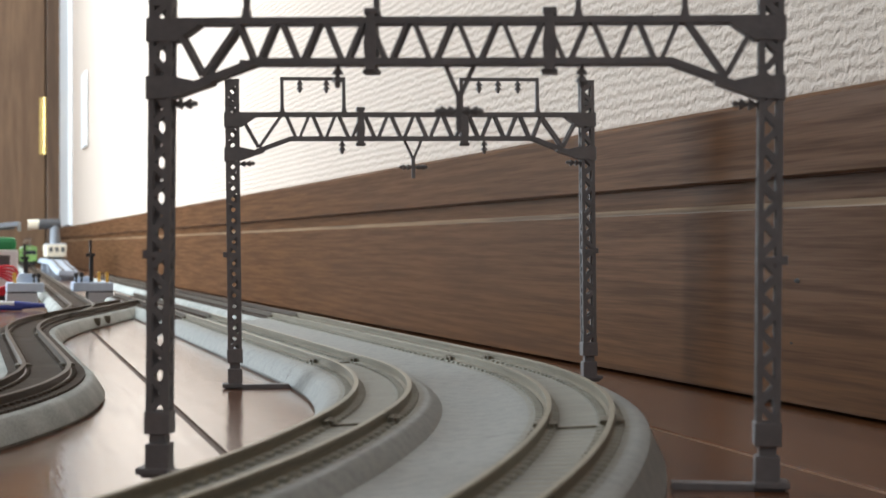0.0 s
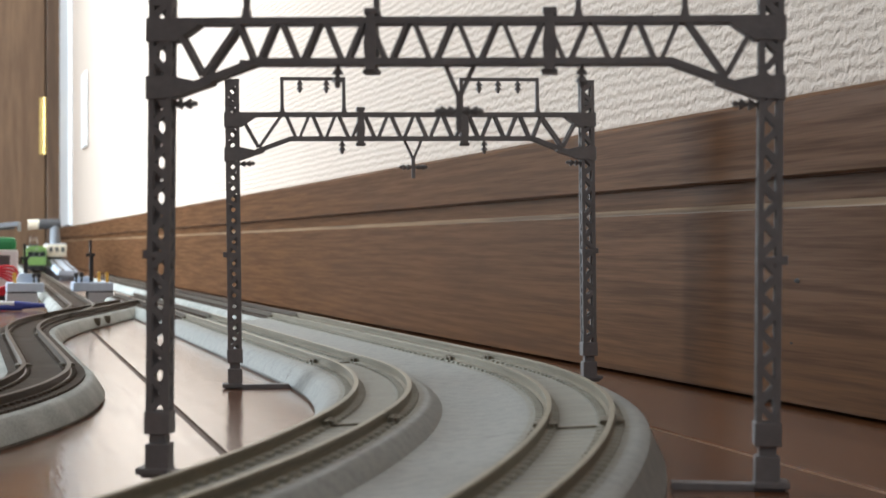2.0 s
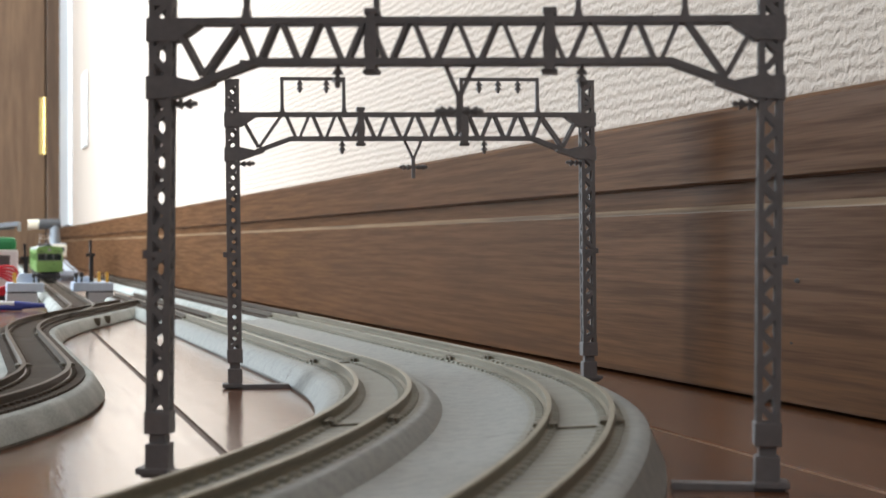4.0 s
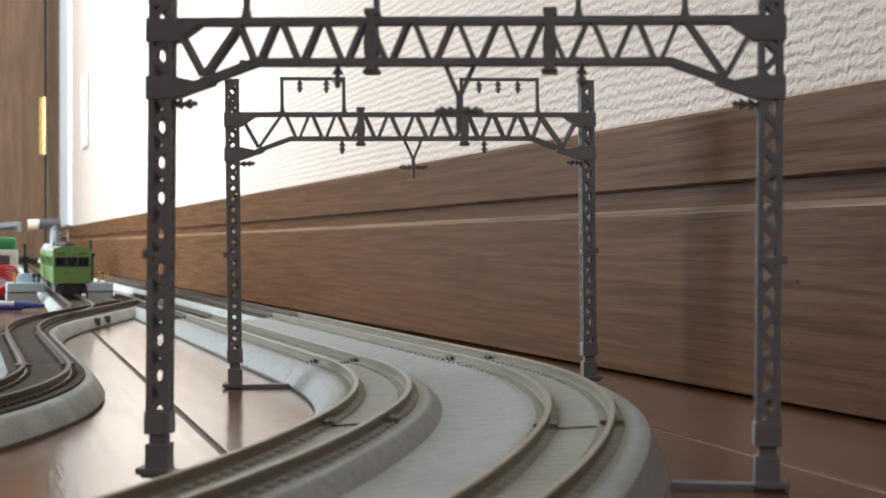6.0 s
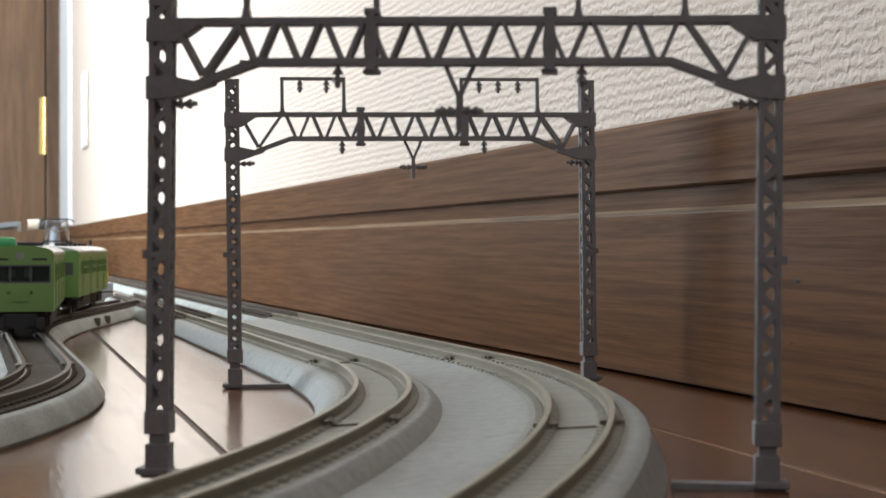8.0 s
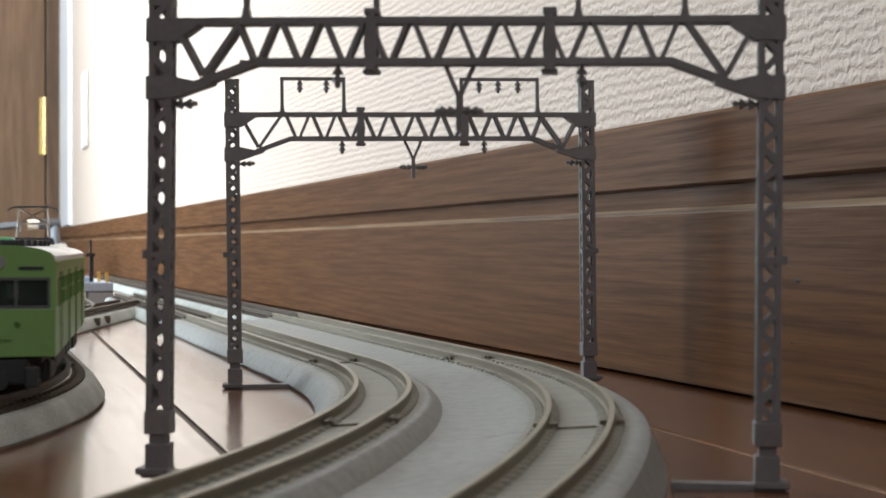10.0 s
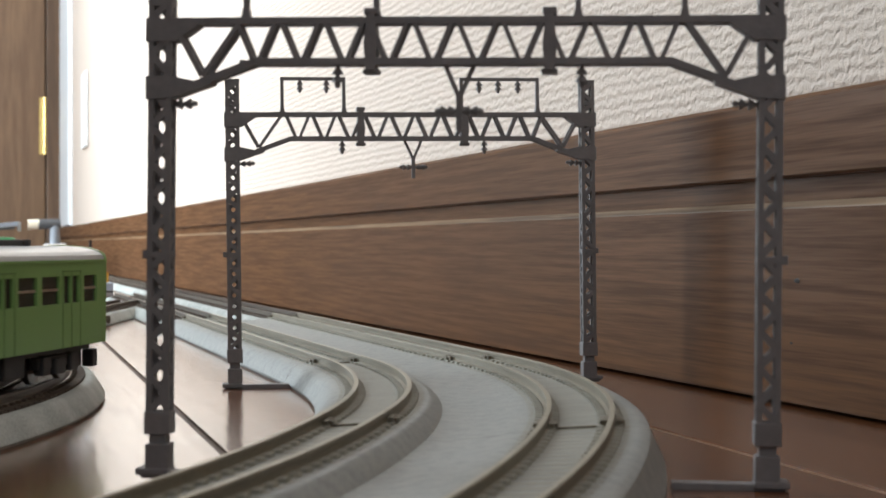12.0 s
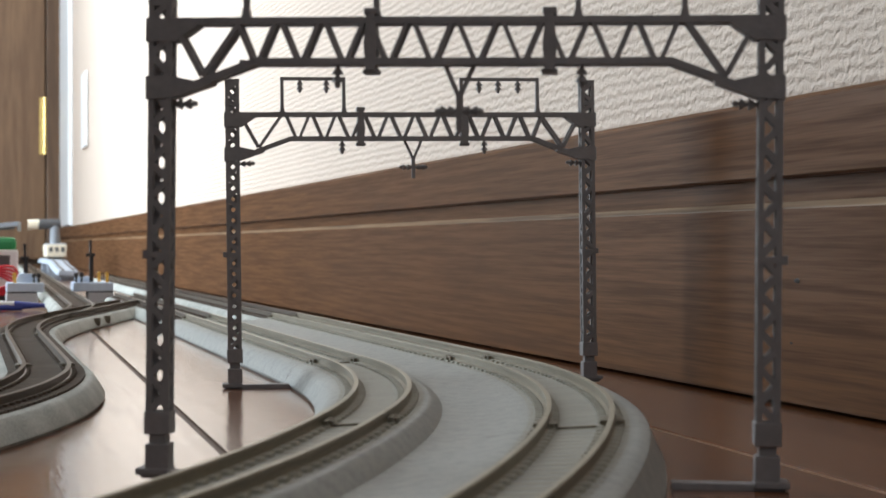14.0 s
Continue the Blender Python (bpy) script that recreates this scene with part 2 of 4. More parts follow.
def part(name, bm, mat, parent, label="", smooth=False, world_mm=False):
    """One mesh under a thing or part; world_mm: its vertices are given in the place's own space."""
    origin = parent.location / M if world_mm else (0, 0, 0)
    ob = new(name, mesh_of(name, bm, mat, origin, smooth))
    ob.parent = parent
    return tagged(ob, label)


def thing(name, x, y, z, label, category, group="", kind="", rz=0.0):
    ob = new(name)
    ob.empty_display_size = 0.01
    ob.matrix_basis = pose(x * M, y * M, z * M, 0, 0, rz)
    return tagged(ob, label, category, group, kind)


def solid(name, bm, mat, label, category, kind="", smooth=False, at=(0, 0, 0), group=""):
    ob = new(name, mesh_of(name, bm, mat, at, smooth))
    ob.location = Vector(at) * M
    return tagged(ob, label, category, group, kind)


def B():
    return bmesh.new()


# ---- the room ----
XW, YE, XL, YB, HC = 160.5, 2985, -800, -1000, 2400     # baseboard face, end wall, far side wall, back wall, ceiling


def room():
    # floor of long boards with shallow joints
    fl = thing("floor", 46, 500, 0, "glossy varnished brown wooden floor with narrow dark joints", "floor", kind="structure")
    part("underfloor", box(B(), (-300, 1000, -6.6), (1200, 4400, 12)), GAPBROWN, fl, world_mm=True)
    turn, w = radians(-1.3), 79.0
    x = 47.5 - w * 12
    while x < 200:
        part("floorboard", box(B(), (x + w / 2 + 9.1, 1000, -5), (w - 1.6, 4100, 10), rz=turn), FLOOR, fl, world_mm=True)
        x += w
    # one joint is paler than the rest
    part("pale_joint", box(B(), (56.6 + w, 1000, -0.9), (1.2, 4100, 1.4), rz=turn), GAPPALE, fl, "pale floor joint", world_mm=True)

    solid("wall_east", box(B(), (XW + 9 + 50, 990, 1200), (100, 4180, 2400)), PAPER,
          "cream wallpaper with raised knitted rows", "wall", "structure")
    solid("wall_north", box(B(), (-300, YE + 50, 1200), (1200, 100, 2400)), DARKWALL, "unseen end wall, dark brown to limit bounced light", "wall", "structure")
    # unseen back wall; the opening is added to suit the fill lamp
    bm = B()
    box(bm, (-635, YB - 50, 1200), (530, 100, 2400))
    box(bm, (200, YB - 50, 1200), (140, 100, 2400))
    box(bm, (-120, YB - 50, 165), (500, 100, 330))
    box(bm, (-120, YB - 50, 2035), (500, 100, 730))
    solid("wall_south", bm, DARKWALL, "unseen dark brown back wall, opening added for the fill light", "wall", "structure")
    bm = B()
    box(bm, (XL - 50, 0, 1200), (100, 2000, 2400))
    box(bm, (XL - 50, 2642, 1200), (100, 884, 2400))
    box(bm, (XL - 50, 1600, 2200), (100, 1200, 400))
    solid("wall_west", bm, DARKWALL, "unseen dark brown side wall with a tall window opening", "wall", "structure")
    solid("ceiling", box(B(), (-300, 1000, HC + 40), (1200, 4400, 80)), PLASTER, "plain grey ceiling", "ceiling", "structure")

    bb = thing("baseboard", XW, 880, 0, "brown oak-grained baseboard with a recessed groove", "baseboard", kind="structure")
    y0, y1 = YB, YE
    low = [(XW, 1.0), (XW, 40.0), (XW + 9, 40.0), (XW + 9, 1.0)]
    part("lower_board", prism(B(), low, y0, y1), BOARD, bb, world_mm=True)
    mid = [(XW + 2.4, 40.0), (XW + 2.4, 46.4), (XW + 9, 46.4), (XW + 9, 40.0)]
    part("groove_strip", prism(B(), mid, y0, y1), BOARD, bb, world_mm=True)
    cap = [(XW - 0.4, 46.9), (XW - 0.4, 61.8), (XW + 0.6, 62.8), (XW + 9, 62.8), (XW + 9, 46.4), (XW + 0.4, 46.4)]
    part("top_board", prism(B(), cap, y0, y1), BOARD, bb, world_mm=True)

    # bevel along the groove; its highlight is put into the pale colour
    edge = [(XW + 0.1, 40.0), (XW + 0.1, 40.3), (XW + 1.1, 41.5), (XW + 2.4, 41.5), (XW + 2.4, 40.0)]
    part("highlight_edge", prism(B(), edge, y0, y1), EDGE, bb, "worn bevelled edge, its highlight painted pale", world_mm=True)
    for ky, kz, kr in ((293.6, 25.6, 0.75), (281.5, 60.8, 1.0), (296.0, 13.0, 0.4), (350, 56.0, 0.35)):
        bm = B()
        bmesh.ops.create_icosphere(bm, subdivisions=2, radius=kr)
        for v in bm.verts:
            v.co = Vector((v.co.x * 0.2, v.co.y * 1.7, v.co.z * 0.7)) * (1 + 0.2 * noise.noise(v.co * 2)) + Vector((XW, ky, kz))
        part("wood_knot", bm, GAPDARK, bb, "small dark knot in the wood", world_mm=True)

    # door in the end wall
    d = thing("door_1", -280, YE, 0, "closed brown veneered door in a dark wooden frame", "door", kind="structure")
    part("door_leaf", box(B(), (-246, YE - 12, 1010), (780, 24, 2000), bevel=1.5), DOORWOOD, d, world_mm=True)
    part("door_frame", box(B(), (157.5, YE - 16, 1030), (23, 32, 2060), bevel=2), FRAMEWOOD, d, world_mm=True)
    part("hinge", rod(box(B(), (138.5, YE - 26, 244), (9, 3, 100)), (143, YE - 29, 194), (143, YE - 29, 294), 4.2), BRASS, d, "brass door hinge", world_mm=True)

    # added white strip, stands in for the bluish glare by the door frame
    solid("trim", box(B(), (XW + 5.5, 2737, 1230), (7, 235, 2330), bevel=1.5), WHITEP, "white strip added beside the door frame for a band of glare", "trim", "structure")
    o = thing("wall_outlet", XW + 9, 2330, 170, "white wall outlet plate on the wallpaper", "outlet")
    part("plate", box(B(), (XW + 6.0, 2330, 222), (4.0, 74, 104), bevel=0.8), WHITEP, o, world_mm=True)


room()


# ---- track ----
def line(x, y, h, length, n, k0=0.0, k1=0.0):
    return [(x + math.sin(h) * length * i / n, y + math.cos(h) * length * i / n, h, k0 + (k1 - k0) * i / n) for i in range(n + 1)]


def arc(x, y, h, r, turn, n, k0=0.0, k1=0.0):
    """An arc from (x, y) with heading h; turn > 0 bends to the right."""
    s = 1 if turn > 0 else -1
    cx, cy = x + s * r * math.cos(h), y - s * r * math.sin(h)
    pts = []
    for i in range(n + 1):
        a = h + turn * i / n
        pts.append((cx - s * r * math.cos(a), cy + s * r * math.sin(a), a, k0 + (k1 - k0) * i / n))
    return pts


def shifted(path, d):
    return [(x - d * math.cos(h), y + d * math.sin(h), h, k) for x, y, h, k in path]


def spaced(path, step):
    """Points at an even step along a path."""
    out, carry = [], step / 2
    for (x0, y0, h0, k0), (x1, y1, h1, k1) in zip(path, path[1:]):
        l = math.hypot(x1 - x0, y1 - y0)
        while carry < l:
            f = carry / l
            out.append((x0 + (x1 - x0) * f, y0 + (y1 - y0) * f, h0 + (h1 - h0) * f, k0 + (k1 - k0) * f))
            carry += step
        carry -= l
    return out


CANT = 0.6      # rise of the outer rail over the inner one in the curve
LIFT = 0.85     # rise of the inner rail over its height on the straight


def rail_profile(d0, base):
    def profile(k):
        c = k * (LIFT + CANT * (d0 / 9.6 + 0.5))
        z = base + c
        d = d0
        return [(d - 0.75, z), (d - 0.75, z + 0.3), (d - 0.28, z + 0.55), (d - 0.28, z + 1.3), (d - 0.45, z + 1.5), (d - 0.45, z + 2.0),
                (d + 0.45, z + 2.0), (d + 0.45, z + 1.5), (d + 0.28, z + 1.3), (d + 0.28, z + 0.55), (d + 0.75, z + 0.3), (d + 0.75, z)]
    return profile


def head_profile(d0, base):
    """The worn running surface on top of a rail."""
    side = rail_profile(d0, base)

    def profile(k):
        z = side(k)[5][1]
        return [(d0 - 0.4, z - 0.02), (d0 - 0.36, z + 0.06), (d0 + 0.36, z + 0.06), (d0 + 0.4, z - 0.02)]
    return profile


def double_profile(k):
    """Roadbed for two tracks, 0 and 33 mm to the left; k: how far it is raised and canted."""
    lo, hi = (LIFT - CANT * 0.33) * k, (LIFT + CANT * 1.33) * k
    return [(-11.8, 0), (-11.8, 0.6), (-12.5, 0.7), (-12.3, 1.1), (-10.4, 4.1 + lo * 0.8), (-9.2, 4.75 + lo), (-8, 4.95 + lo), (8, 4.95 + hi), (8.3, 4.9 + hi), (8.8, 4.72 + hi * 0.93), (10.6, 4.35 - 0.25 * k),
            (13.2, 4.3 - 0.3 * k), (20.5, 4.4 + lo * 0.5), (23.5, 4.85 + lo), (25, 4.95 + lo), (41, 4.95 + hi), (42.2, 4.85 + hi), (43.2, 4.3 + hi), (45.2, 1.1), (45.5, 0.7), (44.8, 0.6), (44.8, 0)]


def single_profile(k):
    return [(-11.7, 0), (-11.7, 0.6), (-12.4, 0.7), (-12.2, 1.1), (-10.3, 4.1), (-9.5, 4.6), (-8.7, 4.7), (8.7, 4.7), (9.5, 4.6), (10.3, 4.1), (12.2, 1.1), (12.4, 0.7), (11.7, 0.6), (11.7, 0)]


def tie_mesh(name, mat, w, long, top, chair):
    """A tie with its rail chairs; chair: their width, length and height."""
    bm = B()
    box(bm, (0, 0, 4.75 + top / 2), (long, w, 0.5 + top))
    for d in (-4.8, 4.8):
        for s in (-1, 1):
            box(bm, (d + s * (0.65 + chair[0] / 2), 0, 4.85 + top + chair[2] / 2), chair, bevel=chair[2] * 0.3)
    return mesh_of(name, bm, mat)


TIE_PALE = tie_mesh("tie", CONCRETE_TIE, 2.5, 15.4, -0.02, (1.25, 1.9, 0.62))
TIE_DARK = tie_mesh("tie", BROWN_TIE, 2.85, 16.4, 0.2, (0.95, 1.4, 0.6))


def lay_ties(parent, path, step, mesh, lift=0.0):
    for x, y, h, k in spaced(path, step):
        ob = new("tie", mesh)
        ob.parent = parent
        tilt = math.atan2(CANT * k, 9.6)
        ob.matrix_basis = (Matrix.Translation(Vector((x, y, 0)) * M - parent.location)
                           @ Matrix.Rotation(-h, 4, "Z") @ Matrix.Translation((0, 0, ((LIFT + CANT * 0.5) * k + lift) * M)) @ Matrix.Rotation(tilt, 4, "Y"))


def joiners(parent, x, y, h, k, rail_d):
    """Rail joiners at a joint: small metal shoes on both rails."""
    for d in rail_d:
        px, py = x - d * math.cos(h), y + d * math.sin(h)
        z = 5 + k * (LIFT + CANT * ((d if d < 20 else d - 33) / 9.6 + 0.5))
        bm = B()
        m = Matrix.Translation((px, py, z + 0.55)) @ Matrix.Rotation(-h, 4, "Z")
        for s in (-1, 1):
            bmesh.ops.create_cube(bm, size=1.0, matrix=m @ Matrix.Translation((s * 0.95, 0, 0.1)) @ Matrix.Diagonal((0.7, 5.5, 1.1, 1)))
            bmesh.ops.create_cube(bm, size=1.0, matrix=m @ Matrix.Translation((s * 1.45, 0, 0.0)) @ Matrix.Diagonal((0.6, 2.2, 0.9, 1)))
        part("rail_joiner", bm, JOINER, parent, world_mm=True)


def trim(path, gap=0.3):
    """Leave a hair's width open where a piece butts against the one before."""
    x, y, h, k = path[0]
    return [(x + gap * math.sin(h), y + gap * math.cos(h), h, k)] + path[1:]


def double_track(path, label):
    x, y = path[0][0], path[0][1]
    path = trim(path)
    t = thing("double_track", x, y, 0, label, "model track", "double track pieces")
    part("roadbed", sweep(B(), path, double_profile), CONCRETE, t, world_mm=True, smooth=True)
    for off in (0, 33):
        p = shifted(path, off)
        for d in (-4.8, 4.8):
            r = part("rail", sweep(B(), p, rail_profile(d, 5.0)), RAIL, t, "brown-sided metal rail", world_mm=True, smooth=True)
            head = part("running_surface", sweep(B(), p, head_profile(d, 5.0)), RAILTOP, r, "worn pale metal rail head")
            head.location = -t.location
    for off in (0, 33):
        lay_ties(t, shifted(path, off), 4.1, TIE_PALE)
    joiners(t, *path[0], (-4.8, 4.8, 28.2, 37.8))
    x, y, h, k = path[0]
    for off in (0, 33):             # raised lip across the joint between the rails
        m = (Matrix.Translation((x - off * math.cos(h), y + off * math.sin(h), 5.1 + k * (LIFT + CANT * 0.5))) @ Matrix.Rotation(-h, 4, "Z")
             @ Matrix.Rotation(math.atan2(CANT * k, 9.6), 4, "Y") @ Matrix.Diagonal((7.6, 0.55, 0.4, 1)))
        bm = B()
        bmesh.ops.create_cube(bm, size=1.0, matrix=m)
        part("joint_lip", bm, JOINER, t, world_mm=True)
    return t


def single_track(path, label, drop=0.0, ties=True):
    x, y = path[0][0], path[0][1]
    path = trim(path)
    t = thing("single_track", x, y, 0, label, "model track", "single track pieces")
    part("roadbed", sweep(B(), path, lambda k: [(d, z * (1 - drop / 4.7)) for d, z in single_profile(k)]), BALLAST, t, world_mm=True, smooth=True)
    for d in (-4.8, 4.8):
        part("rail", sweep(B(), path, rail_profile(d, 5.0)), RAILDARK, t, "tarnished brown metal rail", world_mm=True, smooth=True)
    if ties:
        lay_ties(t, path, 3.3, TIE_DARK, -drop)
    joiners(t, *path[0], (-4.8, 4.8))
    return t


XI = 84.9           # inner main track; the outer lies 33 mm nearer the wall
YJ = 376.0          # where the curve begins
SKEW = 0.0077       # the main line runs a little askew to the wall
YC = 379.0          # where the branch bends away
XS = 18.4           # straight part of the branch
PI = math.pi
NODE = (35.4, 640.0)
A15 = radians(15)
RS = (NODE[0] - XS) / (1 - math.cos(A15))       # radius that joins the S-bend to the turnout
YS = NODE[1] - RS * math.sin(A15)
RT, AF = 505.0, radians(1.3)
XF = NODE[0] + RT * (math.cos(AF) - math.cos(A15))     # far straight on which the train arrives, a little askew to the wall
YF = NODE[1] + RT * (math.sin(A15) - math.sin(AF))


def tracks():
    straight = "pale grey double track on concrete-look roadbed, straight"
    double_track(line(XI + 244 * math.sin(SKEW), YJ + 244 * math.cos(SKEW), PI + SKEW, 244, 12), straight)
    c1 = arc(XI, YJ, PI + SKEW, 370, radians(22.5), 24, 0, 1)
    double_track(c1, "pale grey double track, canted curve by the wall")
    double_track(arc(*c1[-1][:3], 515, radians(38), 44, 1, 1), "pale grey double track, canted curve passing under the gantry")
    # branch with dark ties, S-shaped
    c3 = arc(XS, YC, PI, 249, radians(45), 30)
    single_track(c3, "curved track with dark brown ties on speckled grey roadbed")
    single_track(line(XS, YS, PI, YS - YC, 6), "short straight track with dark brown ties on grey roadbed")
    single_track(arc(*NODE, PI + A15, RS, -A15, 14), "gently curved track with dark brown ties on grey roadbed")
    clips = thing("roadbed_clip", NODE[0] + 20, NODE[1] + 20, 0, "small grey plastic roadbed joining clips", "track clip")
    for q in (22, 44):
        cx, cy = NODE[0] + q * math.sin(A15) + 10.6 * math.cos(A15), NODE[1] + q * math.cos(A15) - 10.6 * math.sin(A15)
        bm = box(B(), (cx, cy, 3.0), (2.6, 4.6, 2.2), rz=-A15, bevel=0.4)
        box(bm, (cx + 0.5, cy - 4.2, 2.8), (2.2, 1.2, 3.0), rz=-A15)
        part("clip", bm, JOINER, clips, world_mm=True)
    # turnout: one leg on to the main line, one back to the far straight
    single_track(line(*NODE, A15, 168, 8), "turnout leg with dark ties leading to the main line", 0.06)
    single_track(arc(*NODE, A15, RT, AF - A15, 14), "turnout leg with dark ties leading to the far straight", 0.12)
    single_track(line(XF, YF, AF, 1750, 4), "long far straight track with dark brown ties")
    single_track(line(XI + 1.9, 620, 0, 290, 4), "far straight track with dark ties beside the wall track", 0.18)
    single_track(line(XI + 34.9, 620, 0, 820, 4), "far straight track with dark ties along the wall")


tracks()


# ---- overhead line gantries ----
GW = 41.35


def insulator(bm, p, way, n=2, r=0.75, step=1.05):
    """A stack of sheds from p along way."""
    p, way = Vector(p), Vector(way)
    rod(bm, p, p + way * (n * step + 0.9), 0.32, seg=8)
    for i in range(n):
        q = p + way * (0.5 + i * step)
        rod(bm, q, q + way * 0.75, r * 0.55, r, seg=10)
    q = p + way * (0.4 + n * step)
    rod(bm, q, q + way * 0.6, 0.5, 0.25, seg=8)


def post_mesh(inward, in_step):
    bm = B()
    h0, h1, w = 9.4, 71.0, 1.2
    for sx in (-w, w):
        for sy in (-w, w):
            box(bm, (sx, sy, (h0 + h1) / 2), (0.8, 0.7, h1 - h0))
    for sy in (-w, w):                      # zigzag lattice on the two broad faces, in or out of step
        z, s = h0, 1 if sy < 0 or in_step else -1
        while z < h1 - 1:
            z2 = min(z + 2.45, h1)
            bar(bm, (-w * s, sy, z), (w * s, sy, z2), 0.6, 0.9)
            z, s = z2, -s
    for sx in (-w, w):
        z, s = h0, 1
        while z < h1 - 1:
            z2 = min(z + 2.45, h1)
            bar(bm, (sx, -w * s, z), (sx, w * s, z2), 0.6, 0.6)
            z, s = z2, -s
    for z in (h1 - 0.4, 31.0, 65.6):
        for sy in (-w, w):
            box(bm, (0, sy, z), (3.3, 0.75, 0.9))
        for sx in (-w, w):
            box(bm, (sx, 0, z), (0.75, 3.3, 0.9))
    box(bm, (-inward * 1.8, 0, 31.0), (1.3, 1.4, 1.2))
    box(bm, (0, 0, 7.9), (3.6, 3.6, 3.2), bevel=0.2)
    box(bm, (0, 0, 5.6), (2.3, 2.3, 2.0))
    box(bm, (0, 0, 3.2), (3.3, 3.3, 3.6), bevel=0.2)
    return bm


SH = 0.75       # the lattice of the truss sits a little off centre


def gantry(x, y, yaw, lean, flip, label, arms):
    g = new("overhead_gantry")
    g.matrix_basis = pose(x * M, y * M, 0, 0, lean, yaw) @ pose(0, 0, 0, 0, 0, 180 if flip else 0)
    tagged(g, label, "gantry", "overhead line gantries")
    for s in (-1, 1):
        inward = -s
        bm = post_mesh(inward, (s > 0) != flip)
        for v in bm.verts:
            v.co.x += s * GW
        part("post", bm, STEELGREY, g)
        bm = B()
        arm = arms[0] if s < 0 else arms[1]
        box(bm, (s * GW - s * (arm / 2 - 2.4), 0, 0.75), (arm, 2.6, 1.1), bevel=0.2)
        box(bm, (s * GW + s * 0.6, 0, 1.2), (4.6, 4.2, 0.9), bevel=0.2)
        part("foot_plate", bm, STEELGREY, g)
        # gusset plates, upper and lower
        up = [(s * (GW + 1.9), 60.15), (s * (GW + 1.9), 63.45), (s * (GW - 6.3), 63.45), (s * (GW - 5.3), 62.45), (s * (GW - 2.2), 60.25)]
        part("gusset", prism(B(), up, -1.8, 1.8), STEELGREY, g)
        lo = [(s * x, z) for x, z in ((GW + 1.9, 52.3), (GW + 1.9, 55.5), (GW - 1.8, 55.5), (GW - 5.0, 54.8), (GW - 7.6, 55.4), (GW - 7.2, 54.4), (GW - 1.8, 52.5))]
        part("gusset", prism(B(), lo, -1.8, 1.8), STEELGREY, g)
        bm = B()
        insulator(bm, (s * (GW - 1.6), 0, 51.7), (-s, 0, 0.04), 2, 0.8, 1.2)
        part("side_insulator", bm, STEELGREY, g, smooth=True)
    for sy, nm in ((-1.3, "truss"), (1.3, "truss")):
        bm = B()
        box(bm, (0, sy, 63.0), (2 * GW - 3, 0.8, 0.95))
        box(bm, (0, sy, 57.45), (57, 0.8, 0.95))
        for s in (-1, 1):
            bar(bm, (s * 28.2, sy, 57.45), (s * (GW - 2), sy, 53.3), 0.8, 0.95)
            bar(bm, (s * 30.2, sy, 62.85), (s * 35.3, sy, 55.55), 0.7, 0.7)
            bar(bm, (s * 35.5, sy, 55.55), (s * 38.8, sy, 61.55), 0.7, 0.7)
        for i in range(-5, 6):
            for e in (-1, 1):
                if abs(i * 6.05 + e * 3.02) < 29:
                    bar(bm, (SH + i * 6.05 + e * 0.45, sy, 62.75), (SH + i * 6.05 + e * 2.6, sy, 57.65), 0.6, 0.6)
        part(nm, bm, STEELGREY, g)
    bm = B()
    for i in range(-5, 6):
        bar(bm, (i * 6.05, -1.3, 62.95), (i * 6.05 + 3, 1.3, 62.95), 0.5, 0.5)
        if i < 5:
            bar(bm, (i * 6.05 + 3, -1.3, 57.45), (i * 6.05 + 6, 1.3, 57.45), 0.5, 0.5)
    part("truss_lacing", bm, STEELGREY, g)
    for x0 in (-12.0, 12.2):        # drop brackets through the truss
        bm = B()
        prism(bm, [(x0 - 0.5, 63.85), (x0 + 0.5, 63.85), (x0 + 0.95, 59.85), (x0 + 0.65, 56.25), (x0 - 0.65, 56.25), (x0 - 0.95, 59.85)], -1.75, 1.75)
        box(bm, (x0, 0, 64.25), (1.9, 3.4, 0.9), bevel=0.2)
        box(bm, (x0, 0, 56.15), (2.2, 2.6, 0.7), bevel=0.2)
        part("drop_bracket", bm, STEELGREY, g)
    for x0 in (-16.3, 16.9):
        bm = B()
        insulator(bm, (x0, 0, 57.05), (0, 0, -1), 2, 0.85)
        part("hanging_insulator", bm, STEELGREY, g, smooth=True)
    bm = B()                        # central pull-off arm
    bar(bm, (-1.9, 0, 57.25), (0.1, 0, 52.85), 0.6, 0.6)
    bar(bm, (2.2, 0, 57.25), (0.3, 0, 52.85), 0.6, 0.6)
    bar(bm, (0.2, 0, 53.45), (0.2, 0, 48.25), 0.8, 0.8)
    part("pull_off_arm", bm, STEELGREY, g)
    bm = B()
    insulator(bm, (0.4, 0, 50.85), (1, 0, 0), 2, 0.75)
    insulator(bm, (0.0, 0, 50.85), (-1, 0, 0), 2, 0.75)
    part("arm_insulator", bm, STEELGREY, g, smooth=True)
    for a, b, xs in ((-30.0, -15.8, (-25.9, -19.8)), (11.6, 29.6, (15.8, 20.3, 25.0))):
        bm = B()
        box(bm, (a, 0, 67.25), (0.75, 1.0, 8.2))
        box(bm, (b, 0, 67.25), (0.75, 1.0, 8.2))
        prism(bm, [(a - 0.7, 63.25), (a + 0.7, 63.25), (a + 0.35, 64.85), (a - 0.35, 64.85)], -0.8, 0.8)
        prism(bm, [(b - 0.7, 63.25), (b + 0.7, 63.25), (b + 0.35, 64.85), (b - 0.35, 64.85)], -0.8, 0.8)
        box(bm, ((a + b) / 2, 0, 71.25), (b - a + 0.75, 0.9, 0.75))
